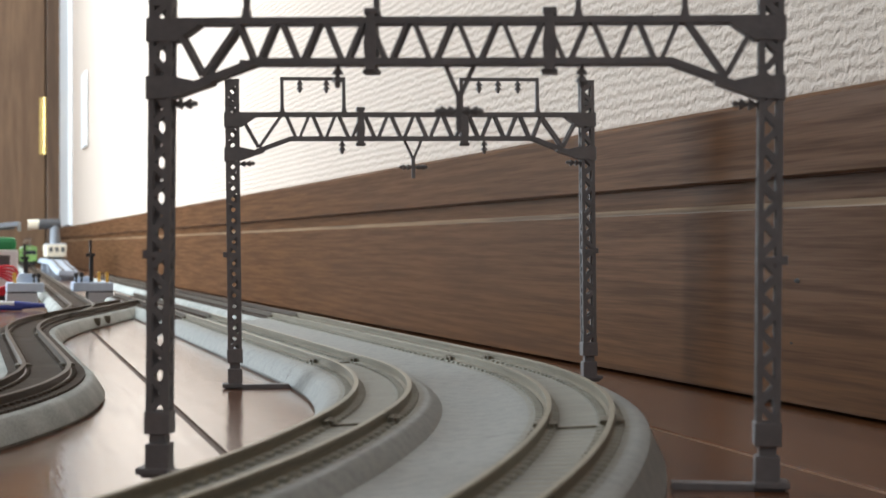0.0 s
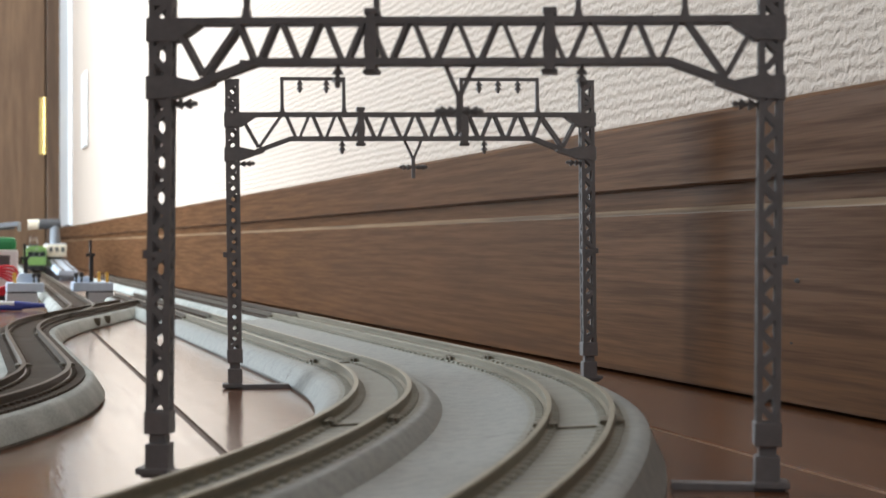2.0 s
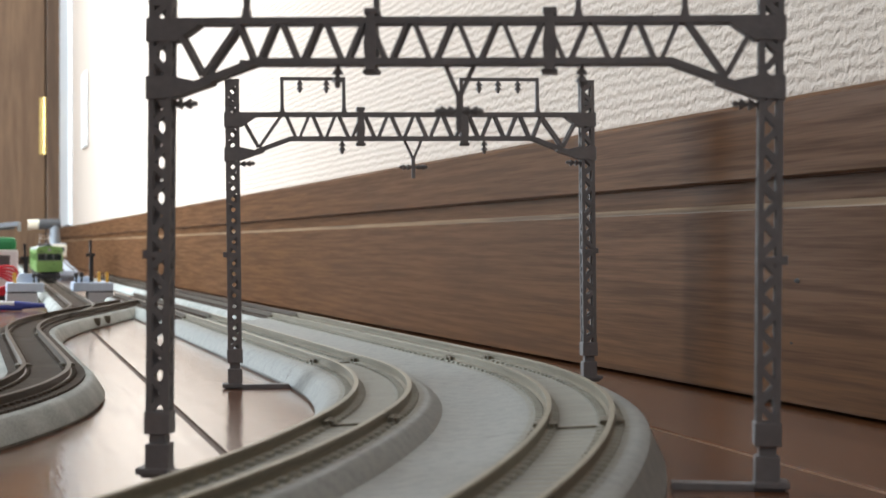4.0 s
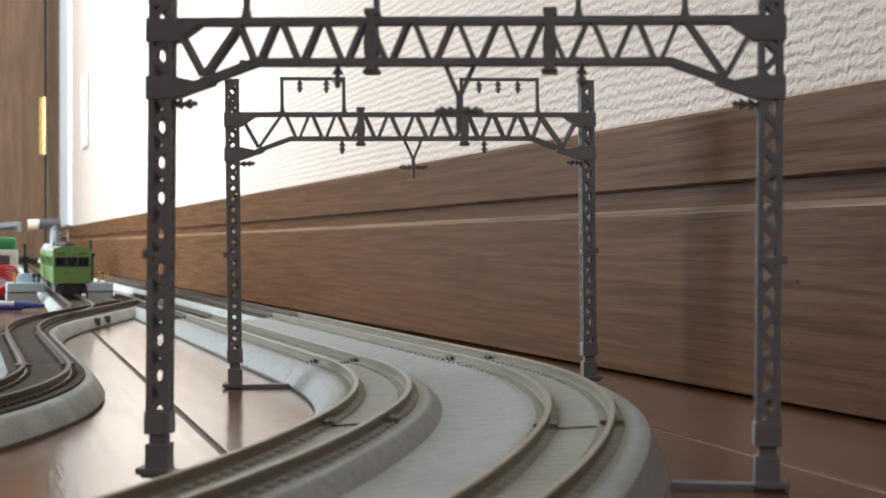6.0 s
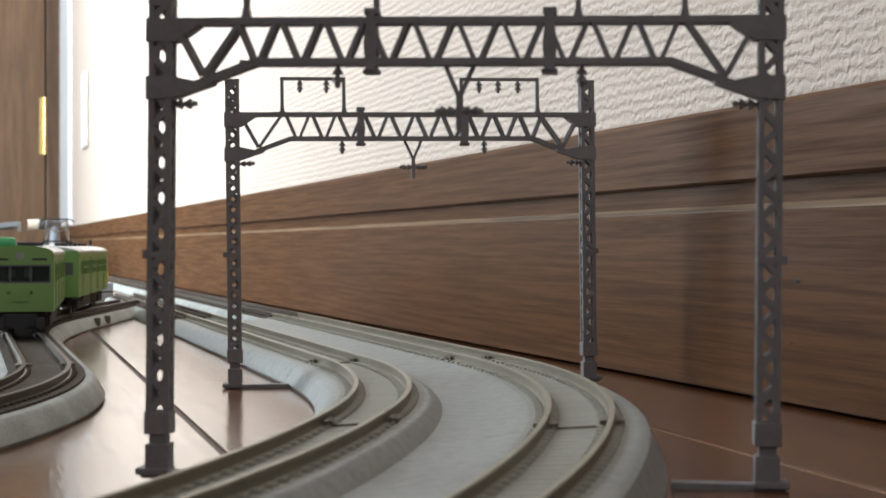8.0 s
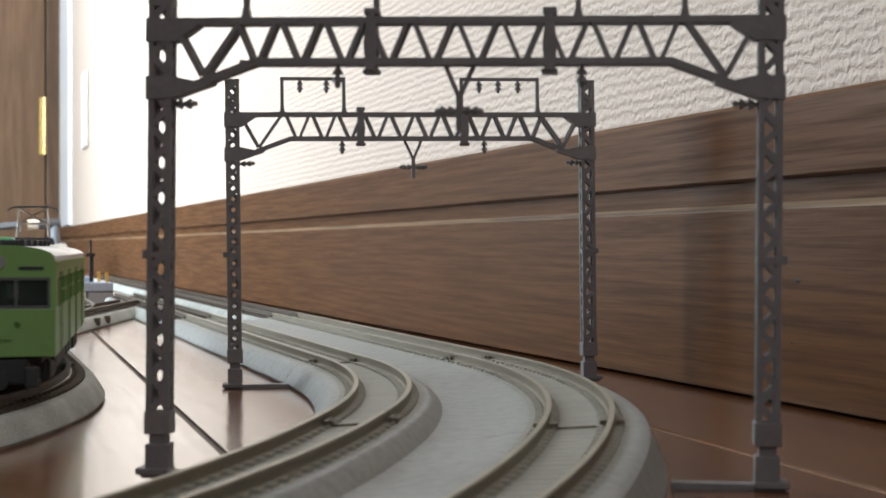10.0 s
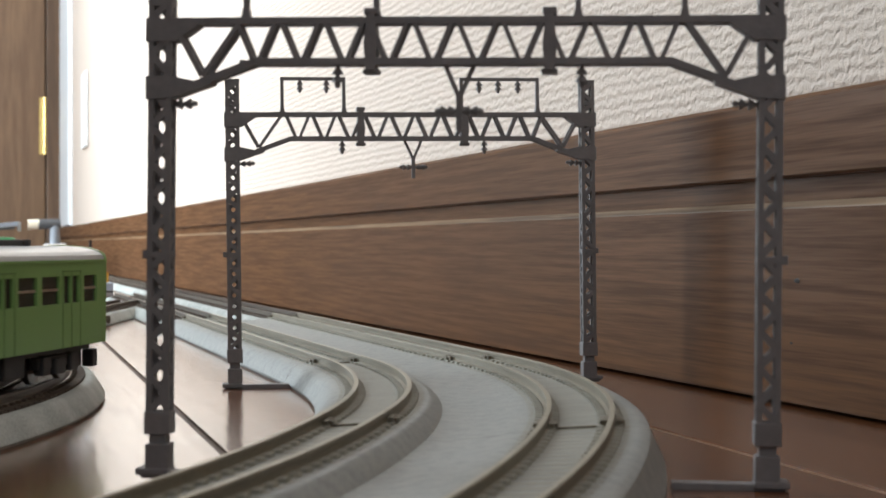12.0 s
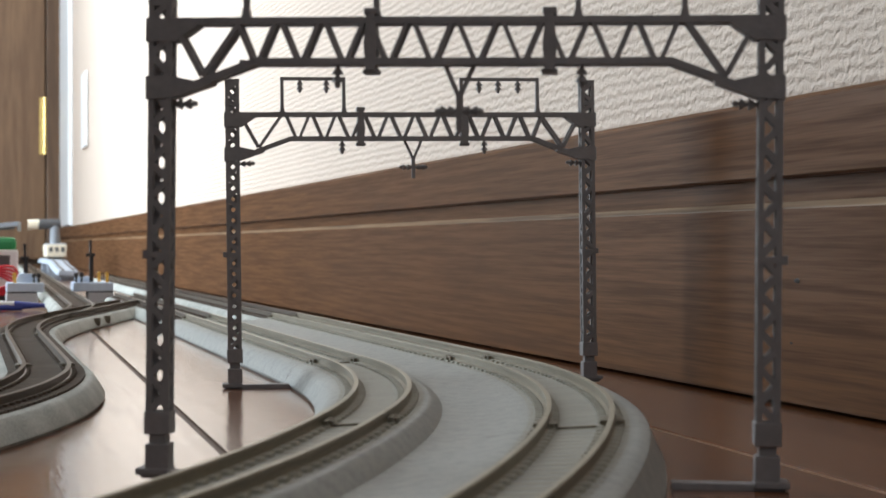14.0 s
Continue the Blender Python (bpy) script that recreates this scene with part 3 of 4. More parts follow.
        fr = part("feeder_frame", bm, STEELGREY, g)
        for x0 in xs:
            bm = B()
            insulator(bm, (x0, 0, 71.05), (0, 0, -1), 2, 0.85, 1.0)
            part("feeder_insulator", bm, STEELGREY, fr, smooth=True)
    return g


def cam_to_place(x, y):
    """From across and ahead of the eye to the place's x and y, in millimetres."""
    return x * math.cos(AIM) + y * math.sin(AIM), y * math.cos(AIM) - x * math.sin(AIM)


def gantry_between(l, r, lean, flip, label, arms=(15, 15)):
    a, b = Vector(cam_to_place(*l)), Vector(cam_to_place(*r))
    c = (a + b) / 2
    yaw = math.degrees(math.atan2((b - a).y, (b - a).x))
    return gantry(c.x, c.y, yaw, lean, flip, label, arms)


gantry_between((-39.3, 226), (43.2, 218), 0.5, True, "grey lattice overhead line gantry straddling the canted curve", (15, 5))
gantry_between((-47.5, 374), (34.4, 385.5), -0.6, False, "grey lattice overhead line gantry where the curve begins")


# ---- the two-car train ----
def side_wall(sgn, openings, length, z0, z1, wz0, wz1, y):
    """A car side with real window openings."""
    bm = B()
    t = 0.7
    yc = sgn * (y - t / 2)
    box(bm, (0, yc, (z0 + wz0) / 2), (length, t, wz0 - z0))
    box(bm, (0, yc, (wz1 + z1) / 2), (length, t, z1 - wz1))
    edges = [-length / 2] + [e for o in openings for e in o] + [length / 2]
    for a, b in zip(edges[::2], edges[1::2]):
        box(bm, ((a + b) / 2, yc, (wz0 + wz1) / 2), (b - a, t, wz1 - wz0))
    return bm


DOORS = (-47.0, -15.5, 16.0, 47.5)
CAR_L, CAR_W = 132.0, 18.9
ZB, ZG, ZT = 6.5, 22.9, 25.6        # body bottom, gutter and roof crown over the rail tops


def train_car(label, cab, panto):
    c = new("train_car")
    tagged(c, label, "train car", "cars of the train")
    L, W = CAR_L, CAR_W / 2
    wins = []
    for d in DOORS:
        wins += [(d - 3.9, d - 0.5), (d + 0.5, d + 3.9)]
    for a, b in zip(DOORS, DOORS[1:]):
        m0 = (a + b) / 2
        wins += [(m0 - 9.6, m0 - 1.2), (m0 + 1.2, m0 + 9.6)]
    wins += [(53.8, 58.5), (-60.5, -53.5)]
    wins.sort()
    body = part("body", box(B(), (0, 0, ZB + 0.5), (L - 1.5, CAR_W - 1.5, 1.0)), GREEN, c, "yellow-green painted car body")
    wz0, wz1 = ZB + 8.3, ZB + 13.4
    for s in (-1, 1):
        sd = part("side", side_wall(s, wins, L - 1, ZB, ZG, wz0, wz1, W), GREEN, body)
        for a, b in wins:
            part("window_pane", box(B(), ((a + b) / 2, s * (W - 0.5), (wz0 + wz1) / 2), (b - a + 0.3, 0.15, wz1 - wz0 + 0.3)), GLASS, sd)
        bm = B()
        for a, b in wins:
            if b - a > 6:
                box(bm, ((a + b) / 2, s * (W - 0.4), (wz0 + wz1) / 2 + 0.1), (b - a, 0.3, 0.45))
        part("window_rail", bm, STEEL, sd)
        for d in DOORS:
            bm = B()
            for e in (-4.5, 0, 4.5):
                box(bm, (d + e, s * (W + 0.02), (ZB + wz1) / 2 + 0.4), (0.22, 0.12, wz1 - ZB + 1.0))
            box(bm, (d, s * (W + 0.05), wz1 + 0.9), (9.4, 0.2, 0.25))
            part("door_leaf", bm, SEAM, sd, "sliding passenger door seams")
    n = 14
    prof = [(-W, ZG - 0.6)] + [(-W * math.cos(PI * i / n), ZG + (ZT - ZG) * math.sin(PI * i / n) ** 0.75) for i in range(n + 1)] + [(W, ZG - 0.6)]
    bm = B()
    rings = []
    for x, sc in ((-L / 2 + 0.2, 0.96), (-L / 2 + 1.5, 1.0), (L / 2 - 1.5, 1.0), (L / 2 - 0.2, 0.96)):
        rings.append([bm.verts.new((x, p * sc, ZG - 0.6 + (z - ZG + 0.6) * (1.0 if sc == 1 else 0.86))) for p, z in prof])
    for a, b in zip(rings, rings[1:]):
        for i in range(len(prof) - 1):
            bm.faces.new((a[i], a[i + 1], b[i + 1], b[i]))
    bm.faces.new(rings[0][::-1]), bm.faces.new(rings[-1])
    roof = part("roof", bm, ROOFGREY, c, "silver-grey rounded roof", smooth=True)
    for s in (-1, 1):
        part("rain_gutter", box(B(), (0, s * (W + 0.05), ZG - 0.3), (L - 1, 0.4, 0.5)), GREEN, roof)
    bm = box(B(), (-4, 0, ZT + 0.55), (86, 3.0, 1.1), bevel=0.3)
    part("roof_duct", bm, UNDER, roof, "long dark roof conduit")
    for x0 in (-44, -30, -16, 2, 20, 38):
        part("conduit_clamp", box(B(), (x0, 0, ZT + 0.5), (1.2, 4.6, 1.3), bevel=0.2), UNDER, roof)
    # ends
    for s in (-1, 1):
        bm = B()
        front = s == cab
        x = s * (L / 2 - 0.5)
        if front:
            a0, a1 = ZB + 8.4, ZB + 13.6
            box(bm, (x, 0, (ZB + a0) / 2), (1.0, CAR_W, a0 - ZB), bevel=0.3)
            # the green front rises into the arch of the roof
            outline = [(-W, a1)] + [(p, z + 0.12) for p, z in prof] + [(W, a1)]
            faces = [[bm.verts.new((x + e, p, z)) for p, z in outline] for e in (-0.5, 0.5)]
            bm.faces.new(faces[0]), bm.faces.new(faces[1][::-1])
            for i in range(len(outline)):
                j = (i + 1) % len(outline)
                bm.faces.new((faces[0][i], faces[0][j], faces[1][j], faces[1][i]))
            for e in (-1, 1):
                box(bm, (x, e * (W - 0.45), (a0 + a1) / 2), (1.0, 0.9, a1 - a0))
            part("cab_front", bm, GREEN, body, "flat yellow-green cab front")
            bm = B()
            for e in (-1, 1):
                box(bm, (x + s * 0.1, e * 2.85, (a0 + a1) / 2), (0.9, 0.5, a1 - a0))
                box(bm, (x + s * 0.1, e * (W - 1.1), (a0 + a1) / 2), (0.9, 0.45, a1 - a0))
            box(bm, (x + s * 0.1, 0, a1 - 0.2), (0.9, CAR_W - 2, 0.5))
            box(bm, (x + s * 0.1, 0, a0 + 0.2), (0.9, CAR_W - 2, 0.5))
            part("window_frame", bm, RUBBERGREY, body, "grey windscreen surround")
            for yy in (-5.7, 0, 5.7):
                part("windscreen", box(B(), (x, yy, (a0 + a1) / 2), (0.2, 5.0, a1 - a0 - 0.6)), GLASS, body)
            cabin = part("cab_partition", box(B(), (x - s * 2.6, 0, (a0 + a1) / 2), (0.5, CAR_W - 3, a1 - a0 + 1)), CRANEGREY, c, "grey cab partition behind the windscreen")
            # white plates paint the bright spots of light shining through the cab
            for e in (-2.6, 2.2):
                part("partition_light_spot", box(B(), (x - s * 2.3, e, (a0 + a1) / 2 + 0.3), (0.3, 2.2, 2.6)), WHITEP, cabin, "white plate painting the light seen through the partition")
            bm = rod(B(), (x + s * 0.3, 0, ZG - 0.1), (x + s * 1.0, 0, ZG - 0.1), 1.15, seg=16)
            part("headlight", bm, WHEELSTEEL, body, "round unlit headlight in a silver rim")
            for e in (-1, 1):
                part("tail_light", rod(B(), (x, e * 3.4, ZB + 5.6), (x + s * 0.75, e * 3.0, ZB + 5.6), 0.5, seg=12), SEAM, body)
                part("destination_slot", box(B(), (x + s * 0.5, e * 5.4, ZG - 1.2), (0.3, 4.2, 0.6)), UNDER, body)
                part("foot_step", box(B(), (x + s * 0.7, e * 8.0, ZB + 2.2), (0.6, 1.0, 1.0)), GREEN, body)
            part("handrail", bar(B(), (x + s * 0.8, -2.2, ZB + 3.0), (x + s * 0.8, 2.2, ZB + 3.0), 0.25, 0.25), SEAM, body)
            bm = box(B(), (x - s * 4, 0, ZB - 2.6), (7, 9.5, 4.6), bevel=0.6)
            part("coupler_shroud", bm, UNDER, c)
            bm = rod(B(), (x - s * 2, 0, ZB - 3.6), (x + s * 3.2, 0, ZB - 3.6), 1.5, 1.9, seg=12)
            box(bm, (x + s * 1.4, 5.6, ZB - 3.3), (2.6, 2.4, 3.6), bevel=0.4)
            box(bm, (x + s * 1.4, -5.6, ZB - 3.3), (2.6, 2.4, 3.6), bevel=0.4)
            part("coupler", bm, UNDER, c, "black front coupler")
        else:
            box(bm, (x, 0, (ZB + ZG + 1) / 2), (0.9, CAR_W * 0.985, ZG + 1 - ZB), bevel=0.3)
            part("car_end", bm, GREEN, body)
            part("gangway", box(B(), (x + s * 1.2, 0, ZB + 7.6), (2.2, 6.2, 14.6), bevel=0.5), DARKGREYP, body, "dark grey gangway bellows")
            part("end_window", box(B(), (x + s * 0.45, 6.0, ZB + 10.6), (0.15, 3.0, 4.6)), RUBBERGREY, body)
            part("end_window", box(B(), (x + s * 0.45, -6.0, ZB + 10.6), (0.15, 3.0, 4.6)), RUBBERGREY, body)
            part("coupler", bar(B(), (x - s * 3, 0, ZB - 3.4), (x + s * 3.4, 0, ZB - 3.4), 2.4, 2.0), UNDER, c)
    part("interior", box(B(), (0, 0, ZB + 7.2), (L - 9, CAR_W - 3, 12.8)), SEATBLUE, c, "dark green interior moulding behind the windows")
    # underframe boxes and bogies
    rnd = random.Random(5)
    for i, x0 in enumerate((-24, -11, 3, 14, 25)):
        w = 6 + 5 * rnd.random()
        for s in (-1, 1):
            part("equipment_box", box(B(), (x0, s * 6.0, ZB - 2.2), (w, 3.6, 4.4), bevel=0.3), UNDER, c)
    part("floor_pan", box(B(), (0, 0, ZB - 0.4), (L - 6, 14, 1.6)), UNDER, c)
    for s in (-1, 1):
        bm = B()
        x0 = s * 45.5
        for e in (-1, 1):
            box(bm, (x0, e * 6.4, 3.9), (19, 1.6, 2.2), bevel=0.3)
            for q in (-7, 7):
                box(bm, (x0 + q, e * 7.0, 3.4), (3.6, 2.0, 3.4), bevel=0.4)
            box(bm, (x0, e * 7.0, 3.0), (5.0, 2.0, 3.0), bevel=0.4)
        box(bm, (x0, 0, 4.6), (6, 12, 2.4))
        bg = part("bogie", bm, UNDER, c, "black bogie frame")
        for q in (-7, 7):
            bm = B()
            rod(bm, (x0 + q, -5.2, 2.9), (x0 + q, 5.2, 2.9), 0.6)
            for e in (-1, 1):
                rod(bm, (x0 + q, e * 4.1, 2.9), (x0 + q, e * 5.3, 2.9), 2.9, seg=20)
            part("wheelset", bm, WHEELSTEEL, bg, "steel wheelset")
    if panto:
        x0, zb = panto, ZT + 1.2
        bm = B()
        for e in (-4.5, 4.5):
            bar(bm, (x0 - 7, e, zb + 0.6), (x0 + 7, e, zb + 0.6), 0.6, 0.6)
        for q in (-6, 0, 6):
            bar(bm, (x0 + q, -4.8, zb + 0.6), (x0 + q, 4.8, zb + 0.6), 0.6, 0.6)
        for q in (-6, 6):
            for e in (-4.5, 4.5):
                rod(bm, (x0 + q, e, zb - 0.9), (x0 + q, e, zb + 0.4), 0.8, 0.55, seg=8)
        pb = part("pantograph", bm, DARKGREYP, c, "pantograph on a dark base frame")
        for e in (-1, 1):
            for q in (-1, 1):
                part("arm", bar(B(), (x0 + q * 1.2, e * 4.2, zb + 1.0), (x0 + q * 5.2, e * 3.8, zb + 4.6), 0.45, 0.45), STEEL, pb)
                part("arm", bar(B(), (x0 + q * 5.2, e * 3.8, zb + 4.6), (x0 + q * 0.8, e * 3.6, zb + 8.7), 0.4, 0.4), STEEL, pb)
        for q in (-1, 1):
            part("arm", bar(B(), (x0 + q * 5.2, -3.8, zb + 4.6), (x0 + q * 5.2, 3.8, zb + 4.6), 0.35, 0.35), STEEL, pb)
            part("arm", bar(B(), (x0 + q * 5.2, -q * 3.8, zb + 4.6), (x0 + q * 0.8, q * 3.6, zb + 8.7), 0.4, 0.4), STEEL, pb)
        bm = B()
        for q in (-0.9, 0.9):
            bar(bm, (x0 + q, -4.2, zb + 9.0), (x0 + q, 4.2, zb + 9.0), 0.5, 0.4)
            for e in (-1, 1):
                bar(bm, (x0 + q, e * 4.2, zb + 9.0), (x0 + q, e * 5.6, zb + 8.6), 0.45, 0.35)
                bar(bm, (x0 + q, e * 5.6, zb + 8.6), (x0 + q, e * 6.4, zb + 7.8), 0.4, 0.35)
        part("collector_head", bm, DARKGREYP, pb)
    return c


CAR_A = train_car("yellow-green commuter train driving car with a smooth silver roof", 1, 0)
CAR_B = train_car("yellow-green commuter train rear car with raised pantograph", -1, 51.0)


# ---- things beside the far tracks ----
def crossing_pad(x, y, base, deck, label):
    """Half a crossing: base and deck give the left and right ends."""
    t = thing("crossing_pad", x, y, 0, label, "toy level crossing", "halves of the level crossing")
    bx, dx = (base[0] + base[1]) / 2, (deck[0] + deck[1]) / 2
    part("base", box(B(), (bx, 0, 3.1), (base[1] - base[0], 22, 6.2), bevel=0.5), PALEGREY, t)
    part("gap", box(B(), (bx, 0, 6.5), (base[1] - base[0] - 0.6, 21.4, 0.8)), BLACKP, t)
    part("deck", box(B(), (dx, 0, 9.4), (deck[1] - deck[0], 22, 5.2), bevel=0.8), SKYBLUE, t)
    return t


def crossing():
    a = crossing_pad(35, 956, (-10, 7), (-10, 10.5), "pale blue and grey plastic level crossing half with an amber post")
    bm = prism(B(), [(-6, 11.0), (-2.5, 17.0), (5, 17.0), (8, 13.4), (8, 11.0)], -3, 8)
    part("raised_block", bm, SKYBLUE, a)
    part("gate_post", box(B(), (-5.6, -7, 14.3), (2.0, 2.0, 6.8), bevel=0.3), YELLOW, a, "amber yellow gate post")
    for q in (5.0, 7.6):
        bm = box(B(), (q, -7, 13.8), (1.1, 1.4, 5.2), bevel=0.2)
        box(bm, (q, -7, 16.1), (2.2, 1.8, 2.2), bevel=0.3)
        part("gate_drive", bm, BLACKP, a)
    b = crossing_pad(74.4, 958, (-4.6, 9.5), (-13, 9.5), "pale blue and grey plastic level crossing half with black gate drives")
    part("raised_block", box(B(), (-6.5, 3, 13.2), (9, 10, 4.0), bevel=1.2), SKYBLUE, b)
    for q in (-11.0, -8.0):
        bm = box(B(), (q, -7, 13.8), (1.1, 1.4, 5.2), bevel=0.2)
        box(bm, (q, -7, 16.3), (2.3, 1.8, 2.4), bevel=0.3)
        part("gate_drive", bm, BLACKP, b)
    for q, r in ((2.6, 4), (6.2, -7)):
        part("gate_post", box(B(), (q, r, 14.3), (1.7, 1.7, 6.8), bevel=0.3), YELLOW, b, "amber yellow gate post")
    for x0, y0, z0, hh in ((71.6, 955, 12.0, 24.0), (37, 1003, 0, 34)):
        s = thing("crossing_signal", x0, y0, z0, "black toy level crossing signal post with twin lamps", "signal", "crossing signals")
        part("mast", rod(B(), (0, 0, 0), (0, 0, hh), 0.7, seg=8), BLACKP, s)
        bm = B()
        for e in (-1, 1):
            rod(bm, (e * 1.6, 0.4, hh - 8.5), (e * 1.6, -0.9, hh - 8.5), 1.05, seg=12)
        box(bm, (0, 0, hh - 8.5), (4, 0.8, 0.8))
        part("twin_lamps", bm, BLACKP, s)
        bm = B()
        bar(bm, (-1.4, -0.3, hh - 3.6), (1.4, -0.3, hh - 0.4), 0.6, 0.35)
        bar(bm, (1.4, -0.3, hh - 3.6), (-1.4, -0.3, hh - 0.4), 0.6, 0.35)
        part("crossbuck", bm, BLACKP, s)
        part("ladder", box(B(), (1.1, 0.2, (hh - 9) / 2), (1.3, 1.6, hh - 9), bevel=0.2), BLACKP, s)


crossing()


def ramp_and_railcar():
    t = thing("viaduct_ramp", 97, 1560, 0, "pale grey plastic viaduct ramp rising behind the crossing", "toy viaduct")
    bm = B()
    rows = ((0, 20, 9.5), (90, 20, 13.5), (180, 20, 18.5), (400, 20, 18.5))
    rings = [[bm.verts.new(p) for p in ((-w / 2, y, z - 4.5), (-w / 2 + 1.5, y, z), (w / 2 - 1.5, y, z), (w / 2, y, z - 4.5))] for y, w, z in rows]
    for p, q in zip(rings, rings[1:]):
        for i in range(4):
            bm.faces.new((p[i], p[(i + 1) % 4], q[(i + 1) % 4], q[i]))
    bm.faces.new(rings[0]), bm.faces.new(rings[-1][::-1])
    part("deck", bm, RAMPGREY, t)
    for y0, z0 in ((20, 6.5), (130, 12), (250, 15), (380, 15)):
        part("pier", box(B(), (0, y0, z0 / 2), (14, 7, z0), bevel=0.6), RAMPGREY, t)
    for e in (-1, 1):
        bm = B()
        for (y0, w0, z0), (y1, w1, z1) in zip(rows, rows[1:]):
            bar(bm, (e * 4.8, y0, z0 + 0.6), (e * 4.8, y1, z1 + 0.6), 1.0, 1.4)
        part("rail", bm, RAILDARK, t)
    t = thing("parked_railcar", 97, 1750, 19.5, "cream railcar parked on the viaduct with three dark end windows", "toy railcar")
    part("body", box(B(), (0, 40, 8.0), (20.5, 82, 12.6), bevel=1.2), CREAM, t)
    for q in (-6.0, 0, 6.0):
        part("window", box(B(), (q, -0.9, 9.6), (3.6, 0.6, 5.0)), RUBBERGREY, t)
    part("roof", box(B(), (0, 40, 14.8), (18.8, 80, 1.8), bevel=0.8), ROOFGREY, t)
    part("underframe", box(B(), (0, 40, 1.2), (12, 74, 2.2), bevel=0.4), UNDER, t)


ramp_and_railcar()


def toys():
    t = thing("toy_bus", 27, 1036, 0, "white toy bus with a green roof", "toy bus")
    part("body", box(B(), (-16, 0, 17), (46, 24, 27), bevel=1.6), WHITEP, t)
    part("roof", box(B(), (-16, 0, 33.5), (44, 22, 9), bevel=3), BUSGREEN, t, "bright green roof")
    part("window", box(B(), (-6, -12.1, 24), (16, 0.5, 6)), RUBBERGREY, t, "dark side window")
    part("side_stripe", box(B(), (-16, -12.1, 14), (45, 0.4, 2.5)), SKYBLUE, t, "pale blue side stripe")
    for q in (-28, -2):
        part("wheel", rod(B(), (q, -12.6, 4), (q, -9, 4), 4, seg=18), BLACKP, t)
    t = thing("toy_crane", 25, 1092, 0, "toy crane with a pale blue boom", "toy crane")
    part("mast", box(B(), (-14, 0, 21), (7, 7, 42), bevel=1), PALEGREY, t)
    part("boom", bar(B(), (-40, 0, 42), (11, 0, 47.0), 4, 3.0), SKYBLUE, t, "pale blue boom")
    part("boom_underside", bar(B(), (-40, 0, 39.6), (9, 0, 44.4), 3.6, 1.8), DARKGREYP, t)
    part("boom_tip", box(B(), (11.6, 0, 45.2), (2.4, 4, 6), bevel=0.6), PALEGREY, t)
    t = thing("crane_arm", 99, 1860, 0, "dark grey bent toy crane arm with a cream cylinder end", "toy crane")
    part("upright", rod(B(), (2, 0, 0), (2, 0, 57), 7.5, 5.2, seg=18), CRANEGREY, t, smooth=True)
    part("arm", rod(B(), (8, 0, 57.6), (-16, 0, 56.6), 5.6, seg=18), DARKGREYP, t, smooth=True)
    part("end_cap", rod(B(), (-15, 0, 57.0), (-27, 0, 56.4), 5.5, seg=20), CREAM, t, "cream plastic cylinder", smooth=True)
    t = thing("ballpoint_pen", 10, 846, 0, "white ballpoint pen with a blue tip lying on the floor", "pen")
    part("barrel", rod(B(), (-60, 0.4, 3.9), (16, 2, 3.3), 2.0, 1.7, seg=16), WHITEP, t, smooth=True)
    part("lower_barrel", rod(B(), (-60, -0.6, 2.1), (20, 1.4, 1.8), 2.1, 1.6, seg=16), BLUEP, t, smooth=True)
    part("tip", rod(B(), (16, 1.8, 3.0), (31, 2.2, 2.6), 2.3, 1.0, seg=16), BLUEP, t, smooth=True)
    for i in range(5):
        cu = bpy.data.curves.new("red_wire", "CURVE")
        cu.dimensions, cu.bevel_depth, cu.bevel_resolution = "3D", 0.0008, 2
        sp = cu.splines.new("NURBS")
        pts = [(-50, 985, 1), (-22, 980 - i, 12 + 2 * i), (4, 984 + 2 * i, 12 + 3 * i), (24, 986, 23 - 2 * i), (37, 992 + i, 19 - 3 * i), (26, 1004, 2), (-40, 1012, 1)]
        sp.points.add(len(pts) - 1)
        for p, q in zip(sp.points, pts):
            p.co = (q[0] * M, q[1] * M, q[2] * M, 1)
        sp.use_endpoint_u, sp.order_u = True, 4
        cu.materials.append(REDWIRE)
        tagged(new("red_wire", cu), "thin red wire looping over the floor", "wire", "red wires")
    bm = B()
    bmesh.ops.create_icosphere(bm, subdivisions=2, radius=1.0)
    for v in bm.verts:
        v.co *= 1 + 0.25 * noise.noise(v.co * 1.7)
    o = new("crumb", mesh_of("crumb", bm, WHITEP))
    o.location = Vector((130.4, 558.6, 5.0)) * M
    tagged(o, "tiny white crumb on the roadbed edge", "crumb")


toys()


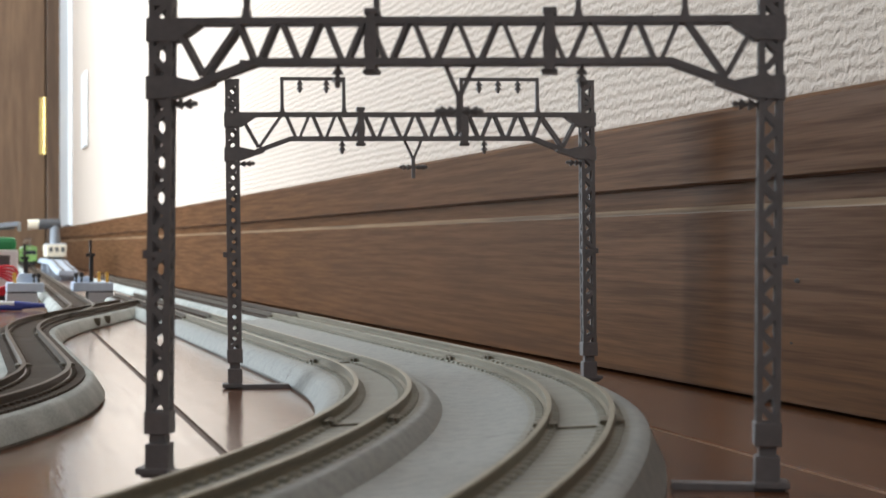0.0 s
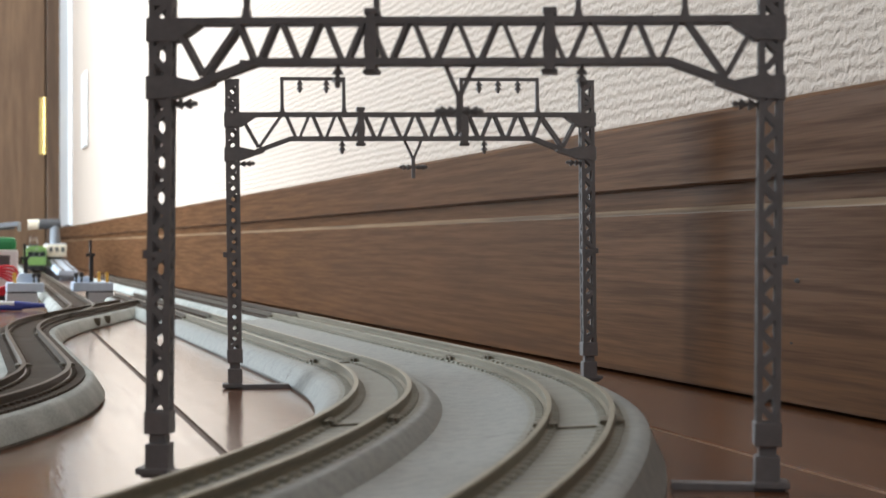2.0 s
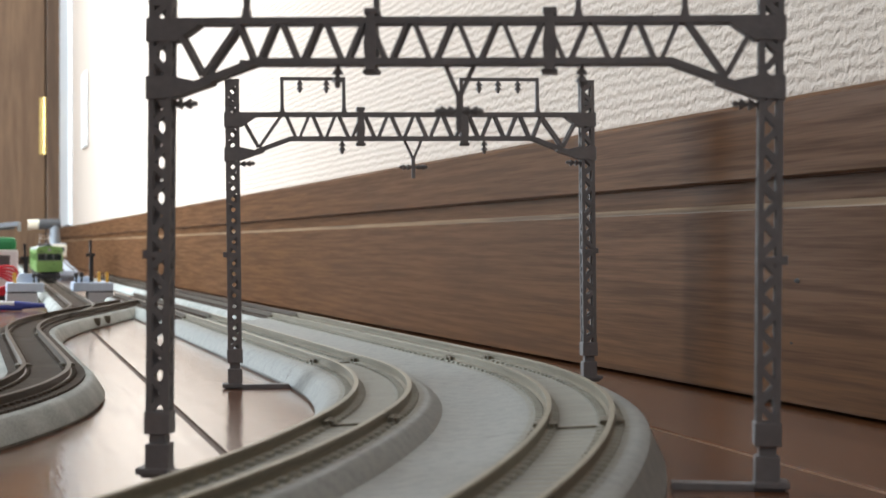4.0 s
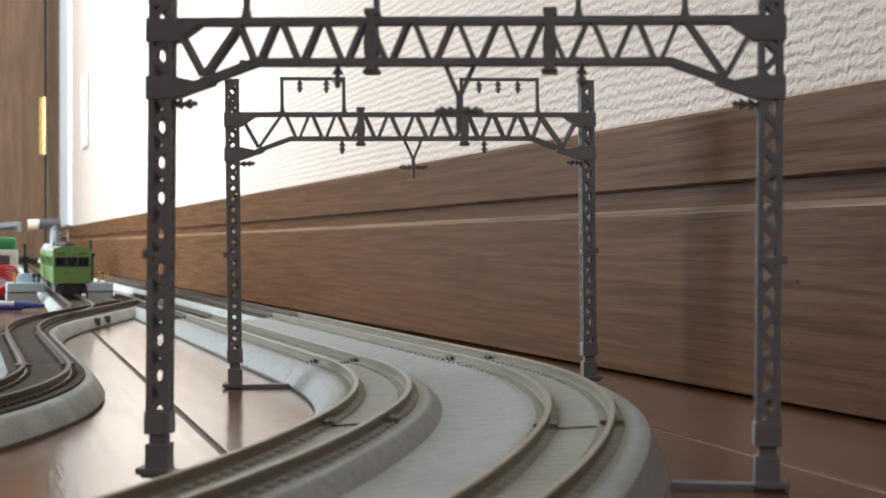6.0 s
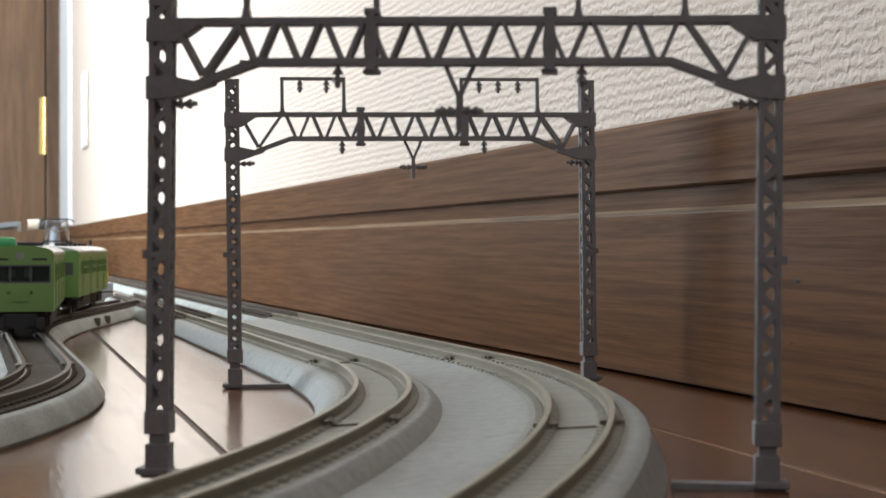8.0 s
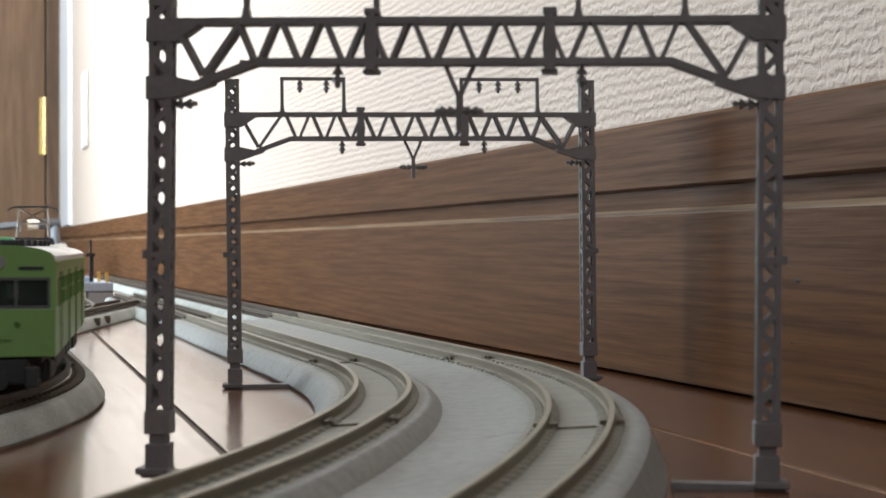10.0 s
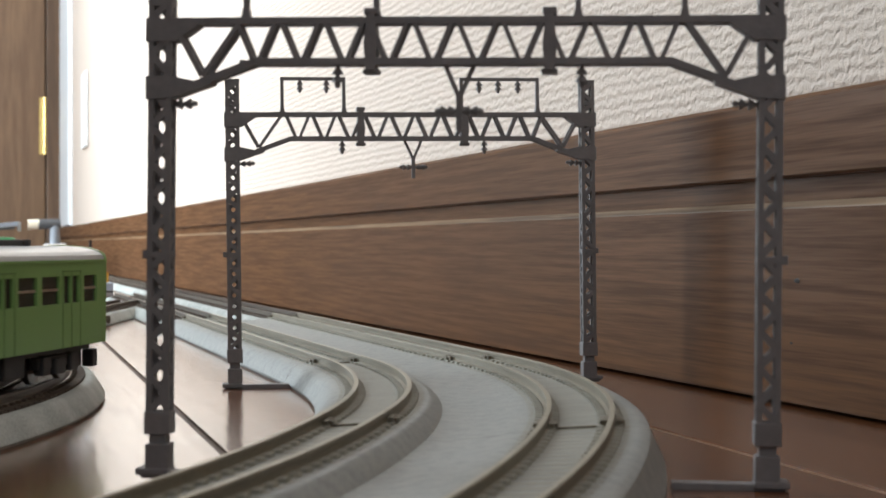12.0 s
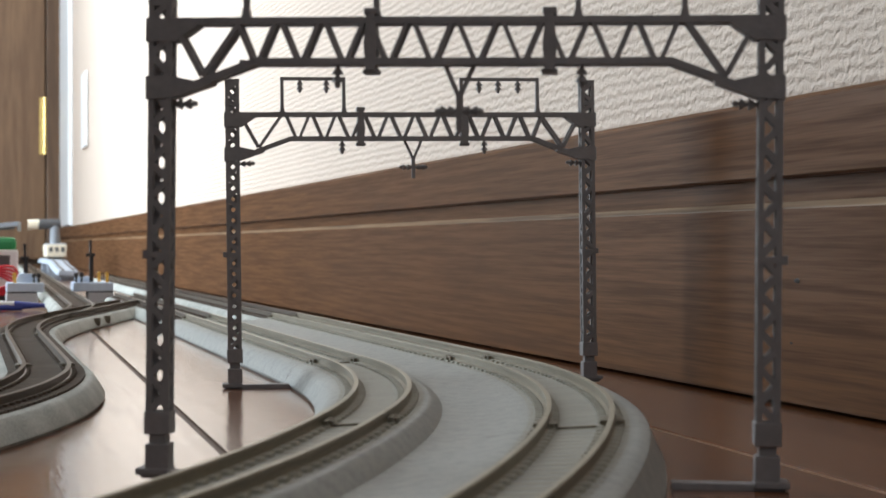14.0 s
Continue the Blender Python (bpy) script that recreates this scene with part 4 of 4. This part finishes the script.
# ---- the train's way: from the far straight over the turnout and round the S-bend ----
def way():
    pts = line(XF, YF, AF, 1750, 60)[::-1]
    pts += arc(*NODE, A15, RT, AF - A15, 24)[::-1][1:]
    pts += arc(*NODE, PI + A15, RS, -A15, 24)[1:]
    pts += line(XS, YS, PI, YS - YC, 10)[1:]
    pts += arc(XS, YC, PI, 249, radians(160), 90)[1:]
    s, out = 0.0, []
    for i, p in enumerate(pts):
        if i:
            s += math.hypot(p[0] - pts[i - 1][0], p[1] - pts[i - 1][1])
        out.append((s, p[0], p[1]))
    return np.array(out)


WAY = way()
# seconds and distance of the train's nose along the way
NOSE = [(0.0, 400), (0.8, 560), (1.5, 720), (2.2, 880), (2.8, 1022), (3.2, 1110), (5.3, 1540), (6.0, 1663), (6.5, 1743), (6.8, 1800), (7.0, 1842),
        (7.2, 1890), (7.5, 1946), (7.8, 2003), (8.2, 2049), (10.3, 2253), (10.6, 2287), (10.9, 2324), (11.3, 2360), (11.7, 2409), (12.0, 2447), (12.3, 2471), (12.7, 2511), (14.0, 2649)]


def nose_at(t):
    ts, ds = np.array(NOSE, float).T
    near = np.linspace(t - 0.25, t + 0.25, 11)         # evens out the changes of speed
    lo, hi = ds[0] + (near - ts[0]) * 200, ds[-1] + (near - ts[-1]) * 100
    return float(np.mean(np.where(near < ts[0], lo, np.where(near > ts[-1], hi, np.interp(near, ts, ds)))))


def on_way(s):
    return Vector((float(np.interp(s, WAY[:, 0], WAY[:, 1])), float(np.interp(s, WAY[:, 0], WAY[:, 2])), 7.0))


def car_pose(s):
    """A car whose middle is at s: its bogies ride on the rails."""
    f, r = on_way(s + 45.5), on_way(s - 45.5)
    d = f - r
    return Matrix.Translation((f + r) / 2 * M) @ Matrix.Rotation(math.atan2(d.y, d.x), 4, "Z")


def motions():
    ts = [i * 0.2 for i in range(71)]
    walk(CAR_A, [(t, car_pose(nose_at(t) - 66)) for t in ts])
    walk(CAR_B, [(t, car_pose(nose_at(t) - 66 - 138)) for t in ts])


motions()
